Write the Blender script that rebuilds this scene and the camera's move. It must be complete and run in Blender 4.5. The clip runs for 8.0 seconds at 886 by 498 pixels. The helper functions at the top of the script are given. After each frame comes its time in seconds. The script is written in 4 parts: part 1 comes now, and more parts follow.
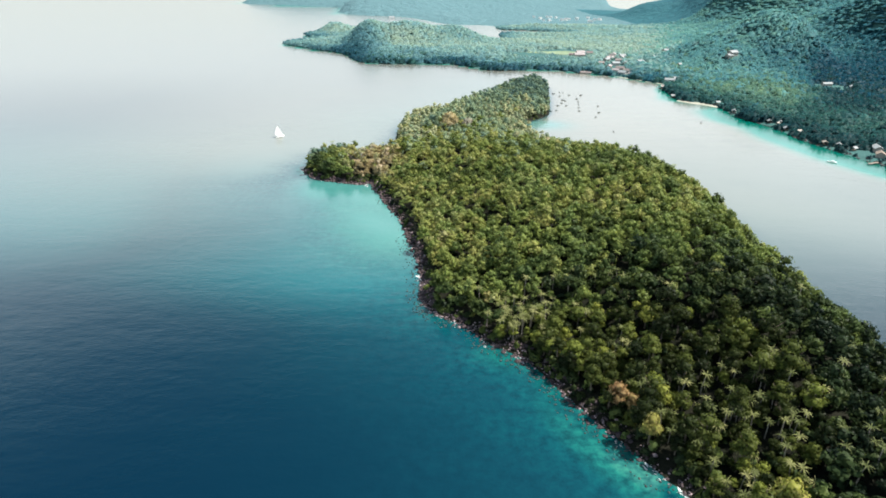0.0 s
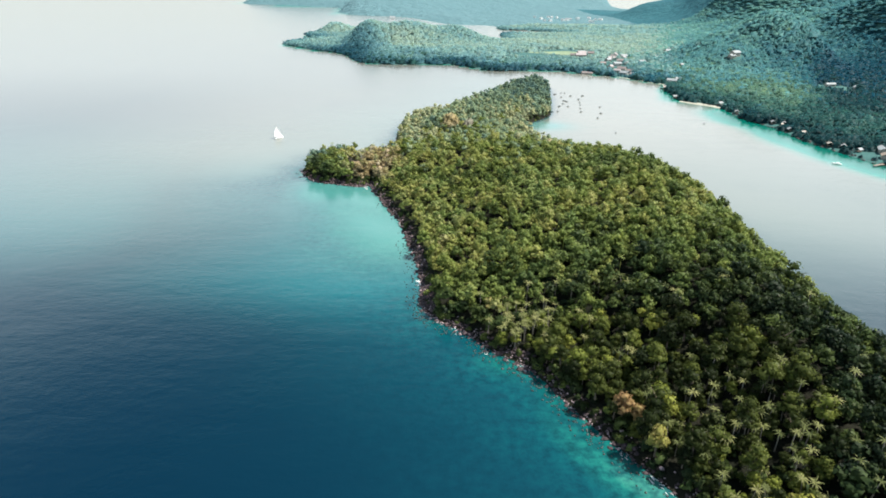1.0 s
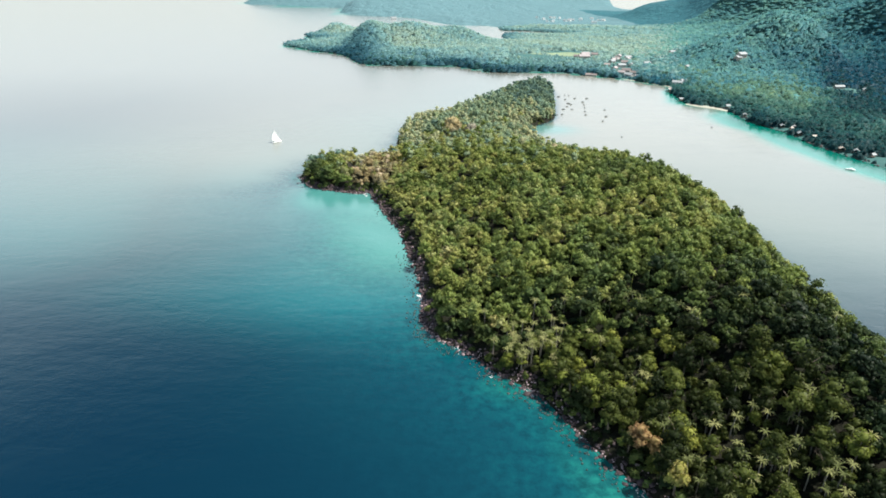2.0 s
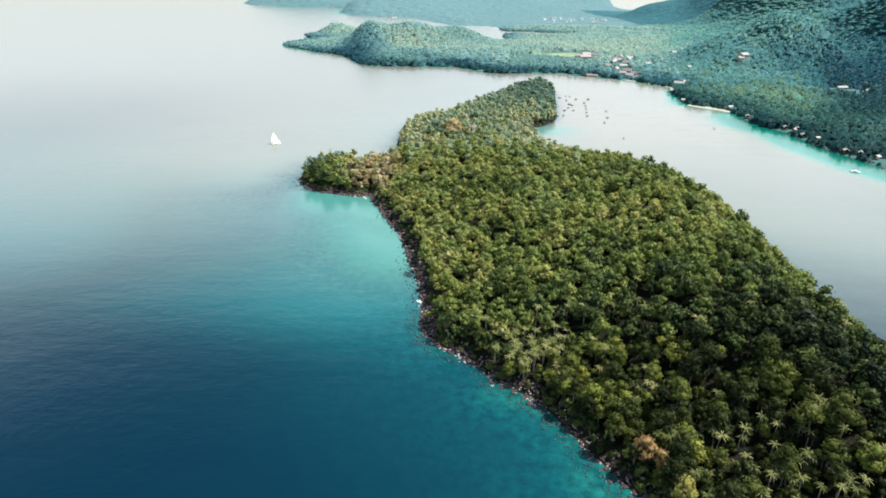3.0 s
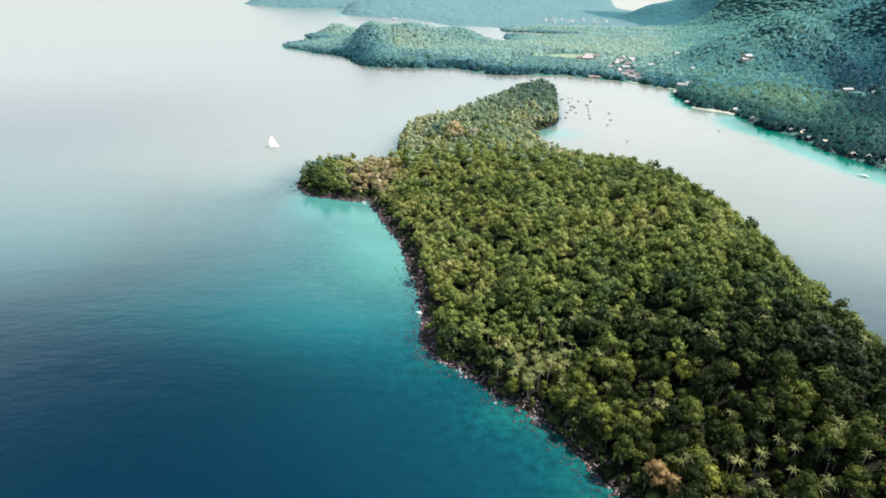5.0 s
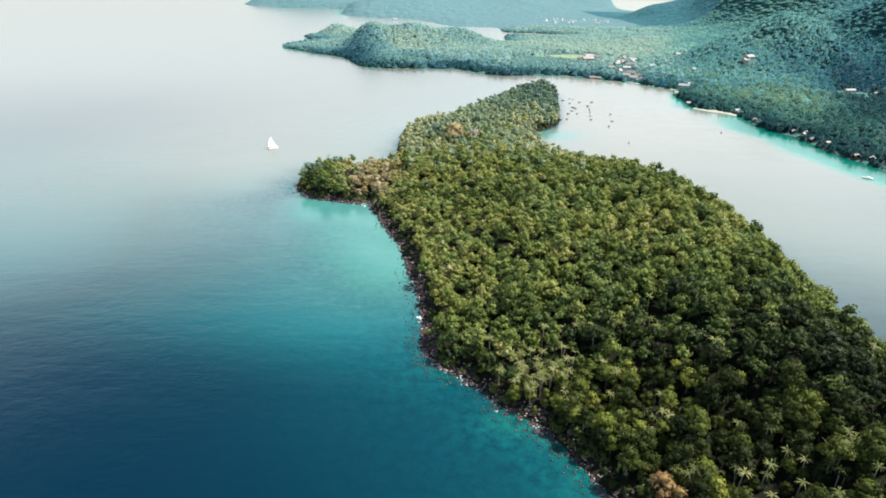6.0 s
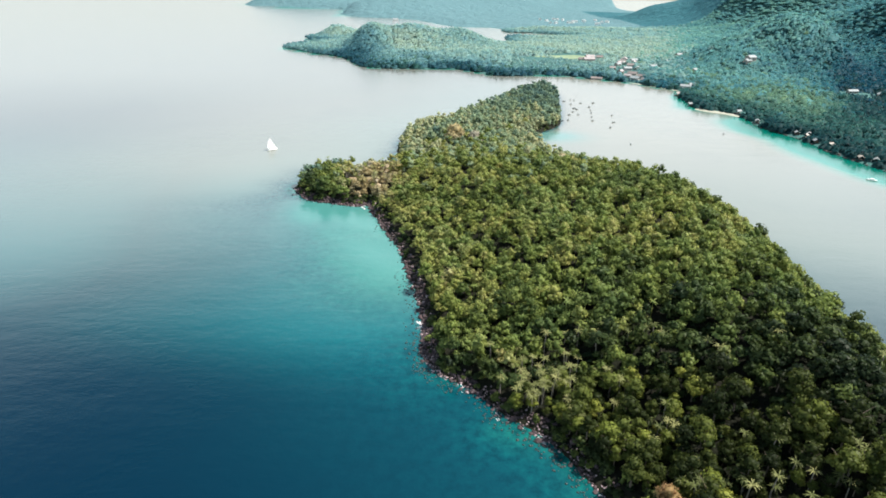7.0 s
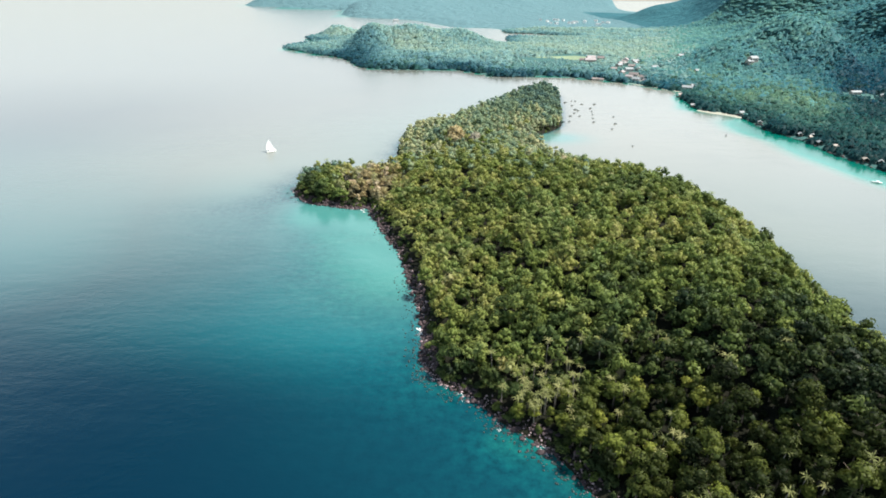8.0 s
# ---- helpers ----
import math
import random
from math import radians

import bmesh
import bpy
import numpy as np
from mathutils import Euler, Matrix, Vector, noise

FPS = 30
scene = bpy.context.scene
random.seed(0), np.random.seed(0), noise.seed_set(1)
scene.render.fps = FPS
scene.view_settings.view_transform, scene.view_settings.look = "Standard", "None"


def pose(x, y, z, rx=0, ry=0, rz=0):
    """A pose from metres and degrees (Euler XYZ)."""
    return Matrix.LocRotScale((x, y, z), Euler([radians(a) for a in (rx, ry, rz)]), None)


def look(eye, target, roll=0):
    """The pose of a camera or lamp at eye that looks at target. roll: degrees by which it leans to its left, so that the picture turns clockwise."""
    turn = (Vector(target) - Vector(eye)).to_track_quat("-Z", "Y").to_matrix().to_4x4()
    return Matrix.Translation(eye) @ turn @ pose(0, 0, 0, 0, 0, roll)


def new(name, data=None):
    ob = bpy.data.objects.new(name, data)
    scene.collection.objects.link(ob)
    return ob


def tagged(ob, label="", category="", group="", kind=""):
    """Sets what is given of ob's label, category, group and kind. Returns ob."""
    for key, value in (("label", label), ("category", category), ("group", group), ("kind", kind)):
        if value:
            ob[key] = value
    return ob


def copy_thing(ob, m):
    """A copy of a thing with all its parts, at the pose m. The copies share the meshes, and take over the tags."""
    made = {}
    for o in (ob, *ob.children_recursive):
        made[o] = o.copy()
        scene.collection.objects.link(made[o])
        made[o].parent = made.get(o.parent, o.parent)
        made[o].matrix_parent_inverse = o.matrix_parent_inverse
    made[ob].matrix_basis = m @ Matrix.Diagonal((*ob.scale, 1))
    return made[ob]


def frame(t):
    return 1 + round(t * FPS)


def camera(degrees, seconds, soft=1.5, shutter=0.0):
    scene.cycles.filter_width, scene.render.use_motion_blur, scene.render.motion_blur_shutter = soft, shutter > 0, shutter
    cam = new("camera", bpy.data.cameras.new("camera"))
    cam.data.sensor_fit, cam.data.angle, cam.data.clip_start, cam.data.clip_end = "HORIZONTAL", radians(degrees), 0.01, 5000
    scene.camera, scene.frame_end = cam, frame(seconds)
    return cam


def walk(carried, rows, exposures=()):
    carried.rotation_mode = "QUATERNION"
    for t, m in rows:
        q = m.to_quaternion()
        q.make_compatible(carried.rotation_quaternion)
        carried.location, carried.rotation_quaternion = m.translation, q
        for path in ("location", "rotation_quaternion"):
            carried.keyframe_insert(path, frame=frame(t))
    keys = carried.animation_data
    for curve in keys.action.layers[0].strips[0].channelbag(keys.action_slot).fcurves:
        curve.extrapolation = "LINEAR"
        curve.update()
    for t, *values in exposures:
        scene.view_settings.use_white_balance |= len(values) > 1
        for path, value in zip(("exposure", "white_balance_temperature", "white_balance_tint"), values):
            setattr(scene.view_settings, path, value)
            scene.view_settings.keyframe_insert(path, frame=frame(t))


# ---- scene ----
cam = camera(73.7, 8.0, soft=1.75)
# seconds, x, y, z, degrees looked down, turn to the left, lean to the left
PATH = [
    (0.0, 0.0, 0.0, 130.0, 24.516, 0.0, 0.732),
    (0.5, 0.04, 2.6, 129.92, 24.518, 0.03, 0.72),
    (1.0, 0.0, 5.3, 129.82, 24.515, 0.065, 0.722),
    (1.1, -0.03, 6.1, 129.81, 24.513, 0.08, 0.723),
    (1.2, -0.1, 8.9, 129.8, 24.51, 0.11, 0.725),
    (1.3, -0.19, 12.2, 129.8, 24.506, 0.145, 0.726),
    (1.4, -0.28, 15.5, 129.8, 24.5, 0.175, 0.728),
    (1.5, -0.34, 17.4, 129.81, 24.496, 0.19, 0.729),
    (1.7, -0.39, 18.4, 129.84, 24.494, 0.2, 0.732),
    (3.0, -0.6, 24.06, 129.95, 24.486, 0.242, 0.742),
    (3.5, -0.65, 26.4, 130.0, 24.477, 0.255, 0.738),
    (4.0, -0.67, 28.62, 130.0, 24.467, 0.275, 0.745),
    (4.5, -0.71, 30.87, 130.01, 24.458, 0.292, 0.762),
    (6.0, -0.83, 37.2, 130.0, 24.418, 0.34, 0.765),
    (6.5, -0.84, 39.15, 129.95, 24.404, 0.36, 0.768),
    (7.0, -0.8, 41.2, 129.95, 24.392, 0.39, 0.757),
    (7.5, -0.78, 43.6, 129.95, 24.378, 0.417, 0.748),
    (8.0, -0.75, 46.06, 129.82, 24.345, 0.438, 0.746),
]
walk(cam, [(t, pose(x, y, z, 90 - down, 0, turn) @ pose(0, 0, 0, 0, 0, lean))
           for t, x, y, z, down, turn, lean in PATH],
     exposures=[(0.0, 1.28, 6500, 10), (8.0, 1.28, 6500, 10)])

# ---- world and sun ----
SUN_UP, SUN_RIGHT = 57.0, 78.0      # degrees above the horizon, to the right of the flight
world = bpy.data.worlds.new("sky")
scene.world = world
world.use_nodes = True
wn = world.node_tree.nodes
sky = wn.new("ShaderNodeTexSky")
sky.sky_type, sky.sun_disc = "NISHITA", False
sky.sun_elevation, sky.sun_rotation = radians(SUN_UP), radians(SUN_RIGHT)
sky.air_density, sky.dust_density, sky.ozone_density = 1.0, 1.2, 2.0
wn["Background"].inputs["Strength"].default_value = 0.05
wl = world.node_tree.links
# tropical haze over the blue, all round: an added bright band near 20 degrees up, dim at the horizon and overhead,
# shaped to whiten the sea's reflection
where = wn.new("ShaderNodeTexCoord")
split = wn.new("ShaderNodeSeparateXYZ")
wl.new(where.outputs["Generated"], split.inputs[0])
haze_band = wn.new("ShaderNodeValToRGB")
haze_band.color_ramp.interpolation = "B_SPLINE"
els = haze_band.color_ramp.elements
while len(els) < 6:
    els.new(0.5)
for el, (up, bright, red, blue) in zip(els, ((0.0, 0.10, 1.0, 0.9), (0.2, 0.64, 1.0, 0.97), (0.33, 0.96, 0.92, 0.96), (0.43, 0.84, 0.70, 0.98), (0.505, 0.22, 0.2, 1.05), (0.61, 0.003, 0.2, 1.4))):
    el.position, el.color = up, (bright * red, bright, bright * blue, 1)
wl.new(split.outputs["Z"], haze_band.inputs[0])
both = wn.new("ShaderNodeMix")
both.data_type, both.blend_type = "RGBA", "ADD"
both.inputs[0].default_value = 1.0
wl.new(sky.outputs["Color"], both.inputs[6])
thick = wn.new("ShaderNodeVectorMath")
thick.operation = "SCALE"
thick.inputs[3].default_value = 14.0
wl.new(haze_band.outputs["Color"], thick.inputs[0])
wl.new(thick.outputs[0], both.inputs[7])
wl.new(both.outputs[2], wn["Background"].inputs["Color"])

sun = new("sun", bpy.data.lights.new("sun", "SUN"))
sun.data.energy, sun.data.angle, sun.data.color = 4.6, radians(0.6), (1.0, 0.95, 0.86)
a, e = radians(SUN_RIGHT), radians(SUN_UP)
sun.matrix_world = look((0, 0, 0), (-math.sin(a) * math.cos(e), -math.cos(a) * math.cos(e), -math.sin(e)))

# ---- materials ----
def material(name):
    m = bpy.data.materials.new(name)
    m.use_nodes = True
    nt = m.node_tree
    return m, nt.nodes, nt.links, nt.nodes["Principled BSDF"]


def ramp_node(nodes, stops):
    r = nodes.new("ShaderNodeValToRGB")
    els = r.color_ramp.elements
    while len(els) < len(stops):
        els.new(0.5)
    for el, (pos, col) in zip(els, stops):
        el.position, el.color = pos, (*col, 1)
    return r


def noise_node(nodes, links, scale, detail=4.0, stretch=(1, 1, 1), rough=0.55, space="Object"):
    tc = nodes.new("ShaderNodeTexCoord")
    mp = nodes.new("ShaderNodeMapping")
    mp.inputs["Scale"].default_value = stretch
    n = nodes.new("ShaderNodeTexNoise")
    n.inputs["Scale"].default_value, n.inputs["Detail"].default_value = scale, detail
    n.inputs["Roughness"].default_value = rough
    links.new(tc.outputs[space], mp.inputs["Vector"])
    links.new(mp.outputs["Vector"], n.inputs["Vector"])
    return n


def calc(nodes, links, op, a, b=0.0, clamp=False):
    n = nodes.new("ShaderNodeMath")
    n.operation, n.use_clamp = op, clamp
    for sock, v in zip(n.inputs, (a, b)):
        if isinstance(v, (int, float)):
            sock.default_value = v
        else:
            links.new(v, sock)
    return n.outputs[0]


def mix_colour(nodes, links, fac, a, b, blend="MIX"):
    n = nodes.new("ShaderNodeMix")
    n.data_type, n.blend_type = "RGBA", blend
    for sock, v in ((n.inputs[0], fac), (n.inputs[6], a), (n.inputs[7], b)):
        if isinstance(v, (int, float)):
            sock.default_value = v
        elif isinstance(v, tuple):
            sock.default_value = (*v, 1)
        else:
            links.new(v, sock)
    return n.outputs[2]


def plain(name, colour, rough=0.6, metal=0.0, grain=0.25, scale=1.5, bump=0.0):
    """A surface with stains and fine grain."""
    m, nodes, links, bsdf = material(name)
    n1 = noise_node(nodes, links, scale)
    n2 = noise_node(nodes, links, scale * 7)
    v = calc(nodes, links, "ADD", calc(nodes, links, "MULTIPLY", n1.outputs[0], 0.6), calc(nodes, links, "MULTIPLY", n2.outputs[0], 0.4))
    dark, light = tuple(c * (1 - grain) for c in colour), tuple(min(1, c * (1 + grain)) for c in colour)
    r = ramp_node(nodes, [(0.3, dark), (0.7, light)])
    links.new(v, r.inputs[0])
    links.new(r.outputs[0], bsdf.inputs["Base Color"])
    bsdf.inputs["Roughness"].default_value, bsdf.inputs["Metallic"].default_value = rough, metal
    if bump:
        b = nodes.new("ShaderNodeBump")
        b.inputs["Strength"].default_value, b.inputs["Distance"].default_value = 0.8, bump
        links.new(n2.outputs[0], b.inputs["Height"])
        links.new(b.outputs[0], bsdf.inputs["Normal"])
    return m


def foliage(name, stops, per_object, leafy=0.09, gloss=0.08, grain=0.9, thin=0.36, patchy=1.0):
    """Leaves: a tint for each tree, a little change from leaf to leaf, light through the blade."""
    m, nodes, links, bsdf = material(name)
    if per_object:
        info = nodes.new("ShaderNodeObjectInfo")
        sep = nodes.new("ShaderNodeSeparateColor")
        links.new(info.outputs["Color"], sep.inputs[0])
        tint = sep.outputs[0]
    else:
        at = nodes.new("ShaderNodeAttribute")
        at.attribute_name = "tint"
        tint = at.outputs["Fac"]
    geo = nodes.new("ShaderNodeNewGeometry")
    v = calc(nodes, links, "MULTIPLY_ADD", geo.outputs["Random Per Island"], leafy)
    v.node.inputs[2].default_value = -leafy / 2
    v = calc(nodes, links, "ADD", v, tint, clamp=True)
    r = ramp_node(nodes, stops)
    links.new(v, r.inputs[0])
    n = noise_node(nodes, links, grain, 3)
    shade = calc(nodes, links, "MULTIPLY_ADD", n.outputs[0], 0.7)
    shade.node.inputs[2].default_value = 0.65
    stand = ramp_node(nodes, [(0.40, (1.06, 1.0, 0.90)), (0.50, (1.0, 1.0, 1.0)), (0.62, (0.82, 0.98, 1.28))])
    links.new(noise_node(nodes, links, 0.055, 4).outputs[0], stand.inputs[0])
    hue = mix_colour(nodes, links, patchy, r.outputs[0], stand.outputs[0], "MULTIPLY")
    col = nodes.new("ShaderNodeVectorMath")
    col.operation = "SCALE"
    links.new(hue, col.inputs[0])
    links.new(shade, col.inputs[3])
    links.new(col.outputs[0], bsdf.inputs["Base Color"])
    bsdf.inputs["Roughness"].default_value = 0.5
    bsdf.inputs["Specular IOR Level"].default_value = gloss
    tr = nodes.new("ShaderNodeBsdfTranslucent")
    links.new(col.outputs[0], tr.inputs["Color"])
    mx = nodes.new("ShaderNodeMixShader")
    mx.inputs[0].default_value = thin
    links.new(bsdf.outputs[0], mx.inputs[1])
    links.new(tr.outputs[0], mx.inputs[2])
    links.new(mx.outputs[0], nodes["Material Output"].inputs["Surface"])
    return m


ISLAND_GREENS = [(0.0, (0.011, 0.018, 0.007)), (0.25, (0.033, 0.045, 0.012)), (0.45, (0.080, 0.100, 0.024)), (0.62, (0.150, 0.182, 0.036)),
                 (0.78, (0.240, 0.255, 0.054)), (0.88, (0.28, 0.24, 0.095)), (1.0, (0.27, 0.165, 0.085))]
# bluer than ISLAND_GREENS: a little distance haze painted into the leaf
WOOD_GREENS = [(0.0, (0.010, 0.019, 0.011)), (0.25, (0.031, 0.047, 0.017)), (0.45, (0.074, 0.102, 0.030)), (0.62, (0.142, 0.184, 0.047)),
               (0.78, (0.232, 0.255, 0.074)), (0.88, (0.31, 0.285, 0.125)), (1.0, (0.31, 0.25, 0.13))]
# distance haze is painted into these leaf colours as paleness and blue
HAZY_MAINLAND_GREENS = [(0.0, (0.014, 0.062, 0.086)), (0.3, (0.072, 0.180, 0.206)), (0.6, (0.180, 0.325, 0.315)),
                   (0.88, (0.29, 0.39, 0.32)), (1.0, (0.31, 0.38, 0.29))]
# far end of the island: greyer and paler, with haze painted into the leaf
HAZY_NORTH_GREENS = [(0.0, (0.034, 0.078, 0.078)), (0.3, (0.080, 0.142, 0.114)), (0.55, (0.150, 0.214, 0.134)),
                (0.75, (0.225, 0.280, 0.152)), (0.87, (0.39, 0.36, 0.21)), (1.0, (0.44, 0.35, 0.22))]
PALM_GREENS = [(0.0, (0.05, 0.07, 0.026)), (0.4, (0.120, 0.140, 0.052)), (0.65, (0.205, 0.215, 0.085)), (0.85, (0.29, 0.275, 0.125)), (1.0, (0.34, 0.29, 0.15))]
LEAF = foliage("leaf", ISLAND_GREENS, True, patchy=0.7)
LEAF_PALE = foliage("dry_leaf", [(0.0, (0.2, 0.17, 0.09)), (0.6, (0.31, 0.26, 0.135)), (1.0, (0.35, 0.295, 0.165))], True)
LEAF_WOOD = foliage("leaf_of_the_wood", WOOD_GREENS, False, patchy=0.5)
LEAF_NORTH = foliage("hazy_leaf_of_the_north_wood", HAZY_NORTH_GREENS, False, patchy=0.55)
LEAF_PALM = foliage("palm_frond", PALM_GREENS, True, patchy=0.3)
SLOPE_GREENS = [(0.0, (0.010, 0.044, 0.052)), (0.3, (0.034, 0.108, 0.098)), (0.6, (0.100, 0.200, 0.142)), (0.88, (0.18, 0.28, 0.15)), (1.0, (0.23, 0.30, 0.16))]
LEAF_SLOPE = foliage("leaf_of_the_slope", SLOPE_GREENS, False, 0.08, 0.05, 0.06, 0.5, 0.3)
# hill leaves shifted towards blue: the haze in front of them, painted in
HAZY_HILL_GREENS = [(0.0, (0.007, 0.050, 0.078)), (0.3, (0.030, 0.122, 0.150)), (0.6, (0.090, 0.236, 0.240)), (0.88, (0.15, 0.32, 0.27)), (1.0, (0.18, 0.33, 0.25))]
LEAF_HILL = foliage("hazy_leaf_of_the_hills", HAZY_HILL_GREENS, False, 0.08, 0.05, 0.06, 0.5, 0.3)
LEAF_FAR = foliage("hazy_leaf_of_the_mainland", HAZY_MAINLAND_GREENS, False, 0.08, 0.05, 0.06, 0.5, 0.3)
TWIGS = plain("grey_twigs", (0.215, 0.195, 0.145), 0.85, 0, 0.3, 0.8)
BARK = plain("bark", (0.11, 0.085, 0.065), 0.85, 0, 0.4, 2.0, 0.05)
PALM_BARK = plain("palm_bark", (0.2, 0.175, 0.145), 0.8, 0, 0.35, 3.0, 0.03)
ROCK = plain("dark_rock", (0.036, 0.022, 0.026), 0.75, 0, 0.6, 0.6, 0.15)
MAROON_ROCK = plain("reddish_rock", (0.036, 0.021, 0.024), 0.8, 0, 0.5, 0.5, 0.15)
WET_ROCK = plain("wet_rock", (0.010, 0.021, 0.022), 0.45, 0, 0.5, 0.6, 0.1)
PALE_ROCK = plain("pale_rock", (0.27, 0.20, 0.215), 0.7, 0, 0.45, 0.6, 0.12)
FOAM = plain("foam", (0.45, 0.47, 0.47), 0.7, 0, 0.1, 0.8, 0.05)
DRY_GRASS = plain("dry_grass", (0.22, 0.165, 0.095), 0.95, 0, 0.35, 0.12)
FIELD = plain("field_grass", (0.14, 0.19, 0.11), 0.95, 0, 0.35, 0.05)
SAND = plain("sand", (0.25, 0.25, 0.205), 0.9, 0, 0.15, 0.3)
WHITE = plain("white_paint", (0.78, 0.77, 0.74), 0.5, 0, 0.08, 0.8)
CANVAS = plain("white_sailcloth", (0.82, 0.82, 0.81), 0.7, 0, 0.04, 0.6)
cn, cl = CANVAS.node_tree.nodes, CANVAS.node_tree.links
through_cloth, half = cn.new("ShaderNodeBsdfTranslucent"), cn.new("ShaderNodeMixShader")
through_cloth.inputs["Color"].default_value = (0.8, 0.8, 0.78, 1)
cl.new(cn["Principled BSDF"].outputs[0], half.inputs[1])
cl.new(through_cloth.outputs[0], half.inputs[2])
cl.new(half.outputs[0], cn["Material Output"].inputs["Surface"])
RUST = plain("rusty_sheet_roof", (0.15, 0.125, 0.12), 0.6, 0, 0.35, 0.7)
PINK = plain("faded_red_tiles", (0.24, 0.21, 0.212), 0.7, 0, 0.25, 0.8)
TIN = plain("bright_sheet_roof", (0.20, 0.222, 0.232), 0.75, 0.0, 0.15, 0.6)
CLAY = plain("painted_wall", (0.28, 0.25, 0.22), 0.75, 0, 0.2, 0.9)
PALE_WALL = plain("pale_wall_paint", (0.36, 0.35, 0.33), 0.75, 0, 0.2, 0.9)
TIMBER = plain("weathered_timber", (0.17, 0.13, 0.10), 0.8, 0, 0.35, 1.5)
HULL = plain("dark_hull_paint", (0.08, 0.10, 0.105), 0.5, 0, 0.3, 1.0)
AWNING = plain("boat_awning", (0.2, 0.21, 0.21), 0.7, 0, 0.3, 1.0)
GLASS_DARK = plain("dark_window_glass", (0.03, 0.04, 0.05), 0.12, 0, 0.1, 1.0)
STEEL = plain("grey_metal", (0.45, 0.45, 0.45), 0.35, 0.8, 0.1, 1.0)


def ground_material(name, low, high, bare, broad=0.05, fine=0.8):
    m, nodes, links, bsdf = material(name)
    n1, n2 = noise_node(nodes, links, broad, 5), noise_node(nodes, links, fine, 6)
    r = ramp_node(nodes, [(0.35, low), (0.6, high), (0.75, bare)])
    v = calc(nodes, links, "ADD", calc(nodes, links, "MULTIPLY", n1.outputs[0], 0.55), calc(nodes, links, "MULTIPLY", n2.outputs[0], 0.45))
    links.new(v, r.inputs[0])
    links.new(r.outputs[0], bsdf.inputs["Base Color"])
    bsdf.inputs["Roughness"].default_value = 0.9
    bsdf.inputs["Specular IOR Level"].default_value = 0.08
    b = nodes.new("ShaderNodeBump")
    b.inputs["Strength"].default_value, b.inputs["Distance"].default_value = 1.0, 0.6 * 0.8 / fine
    links.new(n2.outputs[0], b.inputs["Height"])
    links.new(b.outputs[0], bsdf.inputs["Normal"])
    return m


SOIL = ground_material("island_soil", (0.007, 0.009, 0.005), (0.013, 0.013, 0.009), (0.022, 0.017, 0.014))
# ground between the mainland trees, with the same haze painted into its colour
HAZY_SOIL = ground_material("hazy_mainland_soil", (0.030, 0.086, 0.086), (0.048, 0.112, 0.104), (0.072, 0.132, 0.108))
# backdrop colours that already hold the haze over the bay
HAZE_PLAIN = ground_material("haze_plain", (0.070, 0.138, 0.155), (0.078, 0.150, 0.167), (0.092, 0.162, 0.174), 0.004, 0.03)
HAZE_RIDGE = ground_material("haze_ridge", (0.014, 0.070, 0.090), (0.026, 0.096, 0.114), (0.042, 0.120, 0.130), 0.006, 0.05)


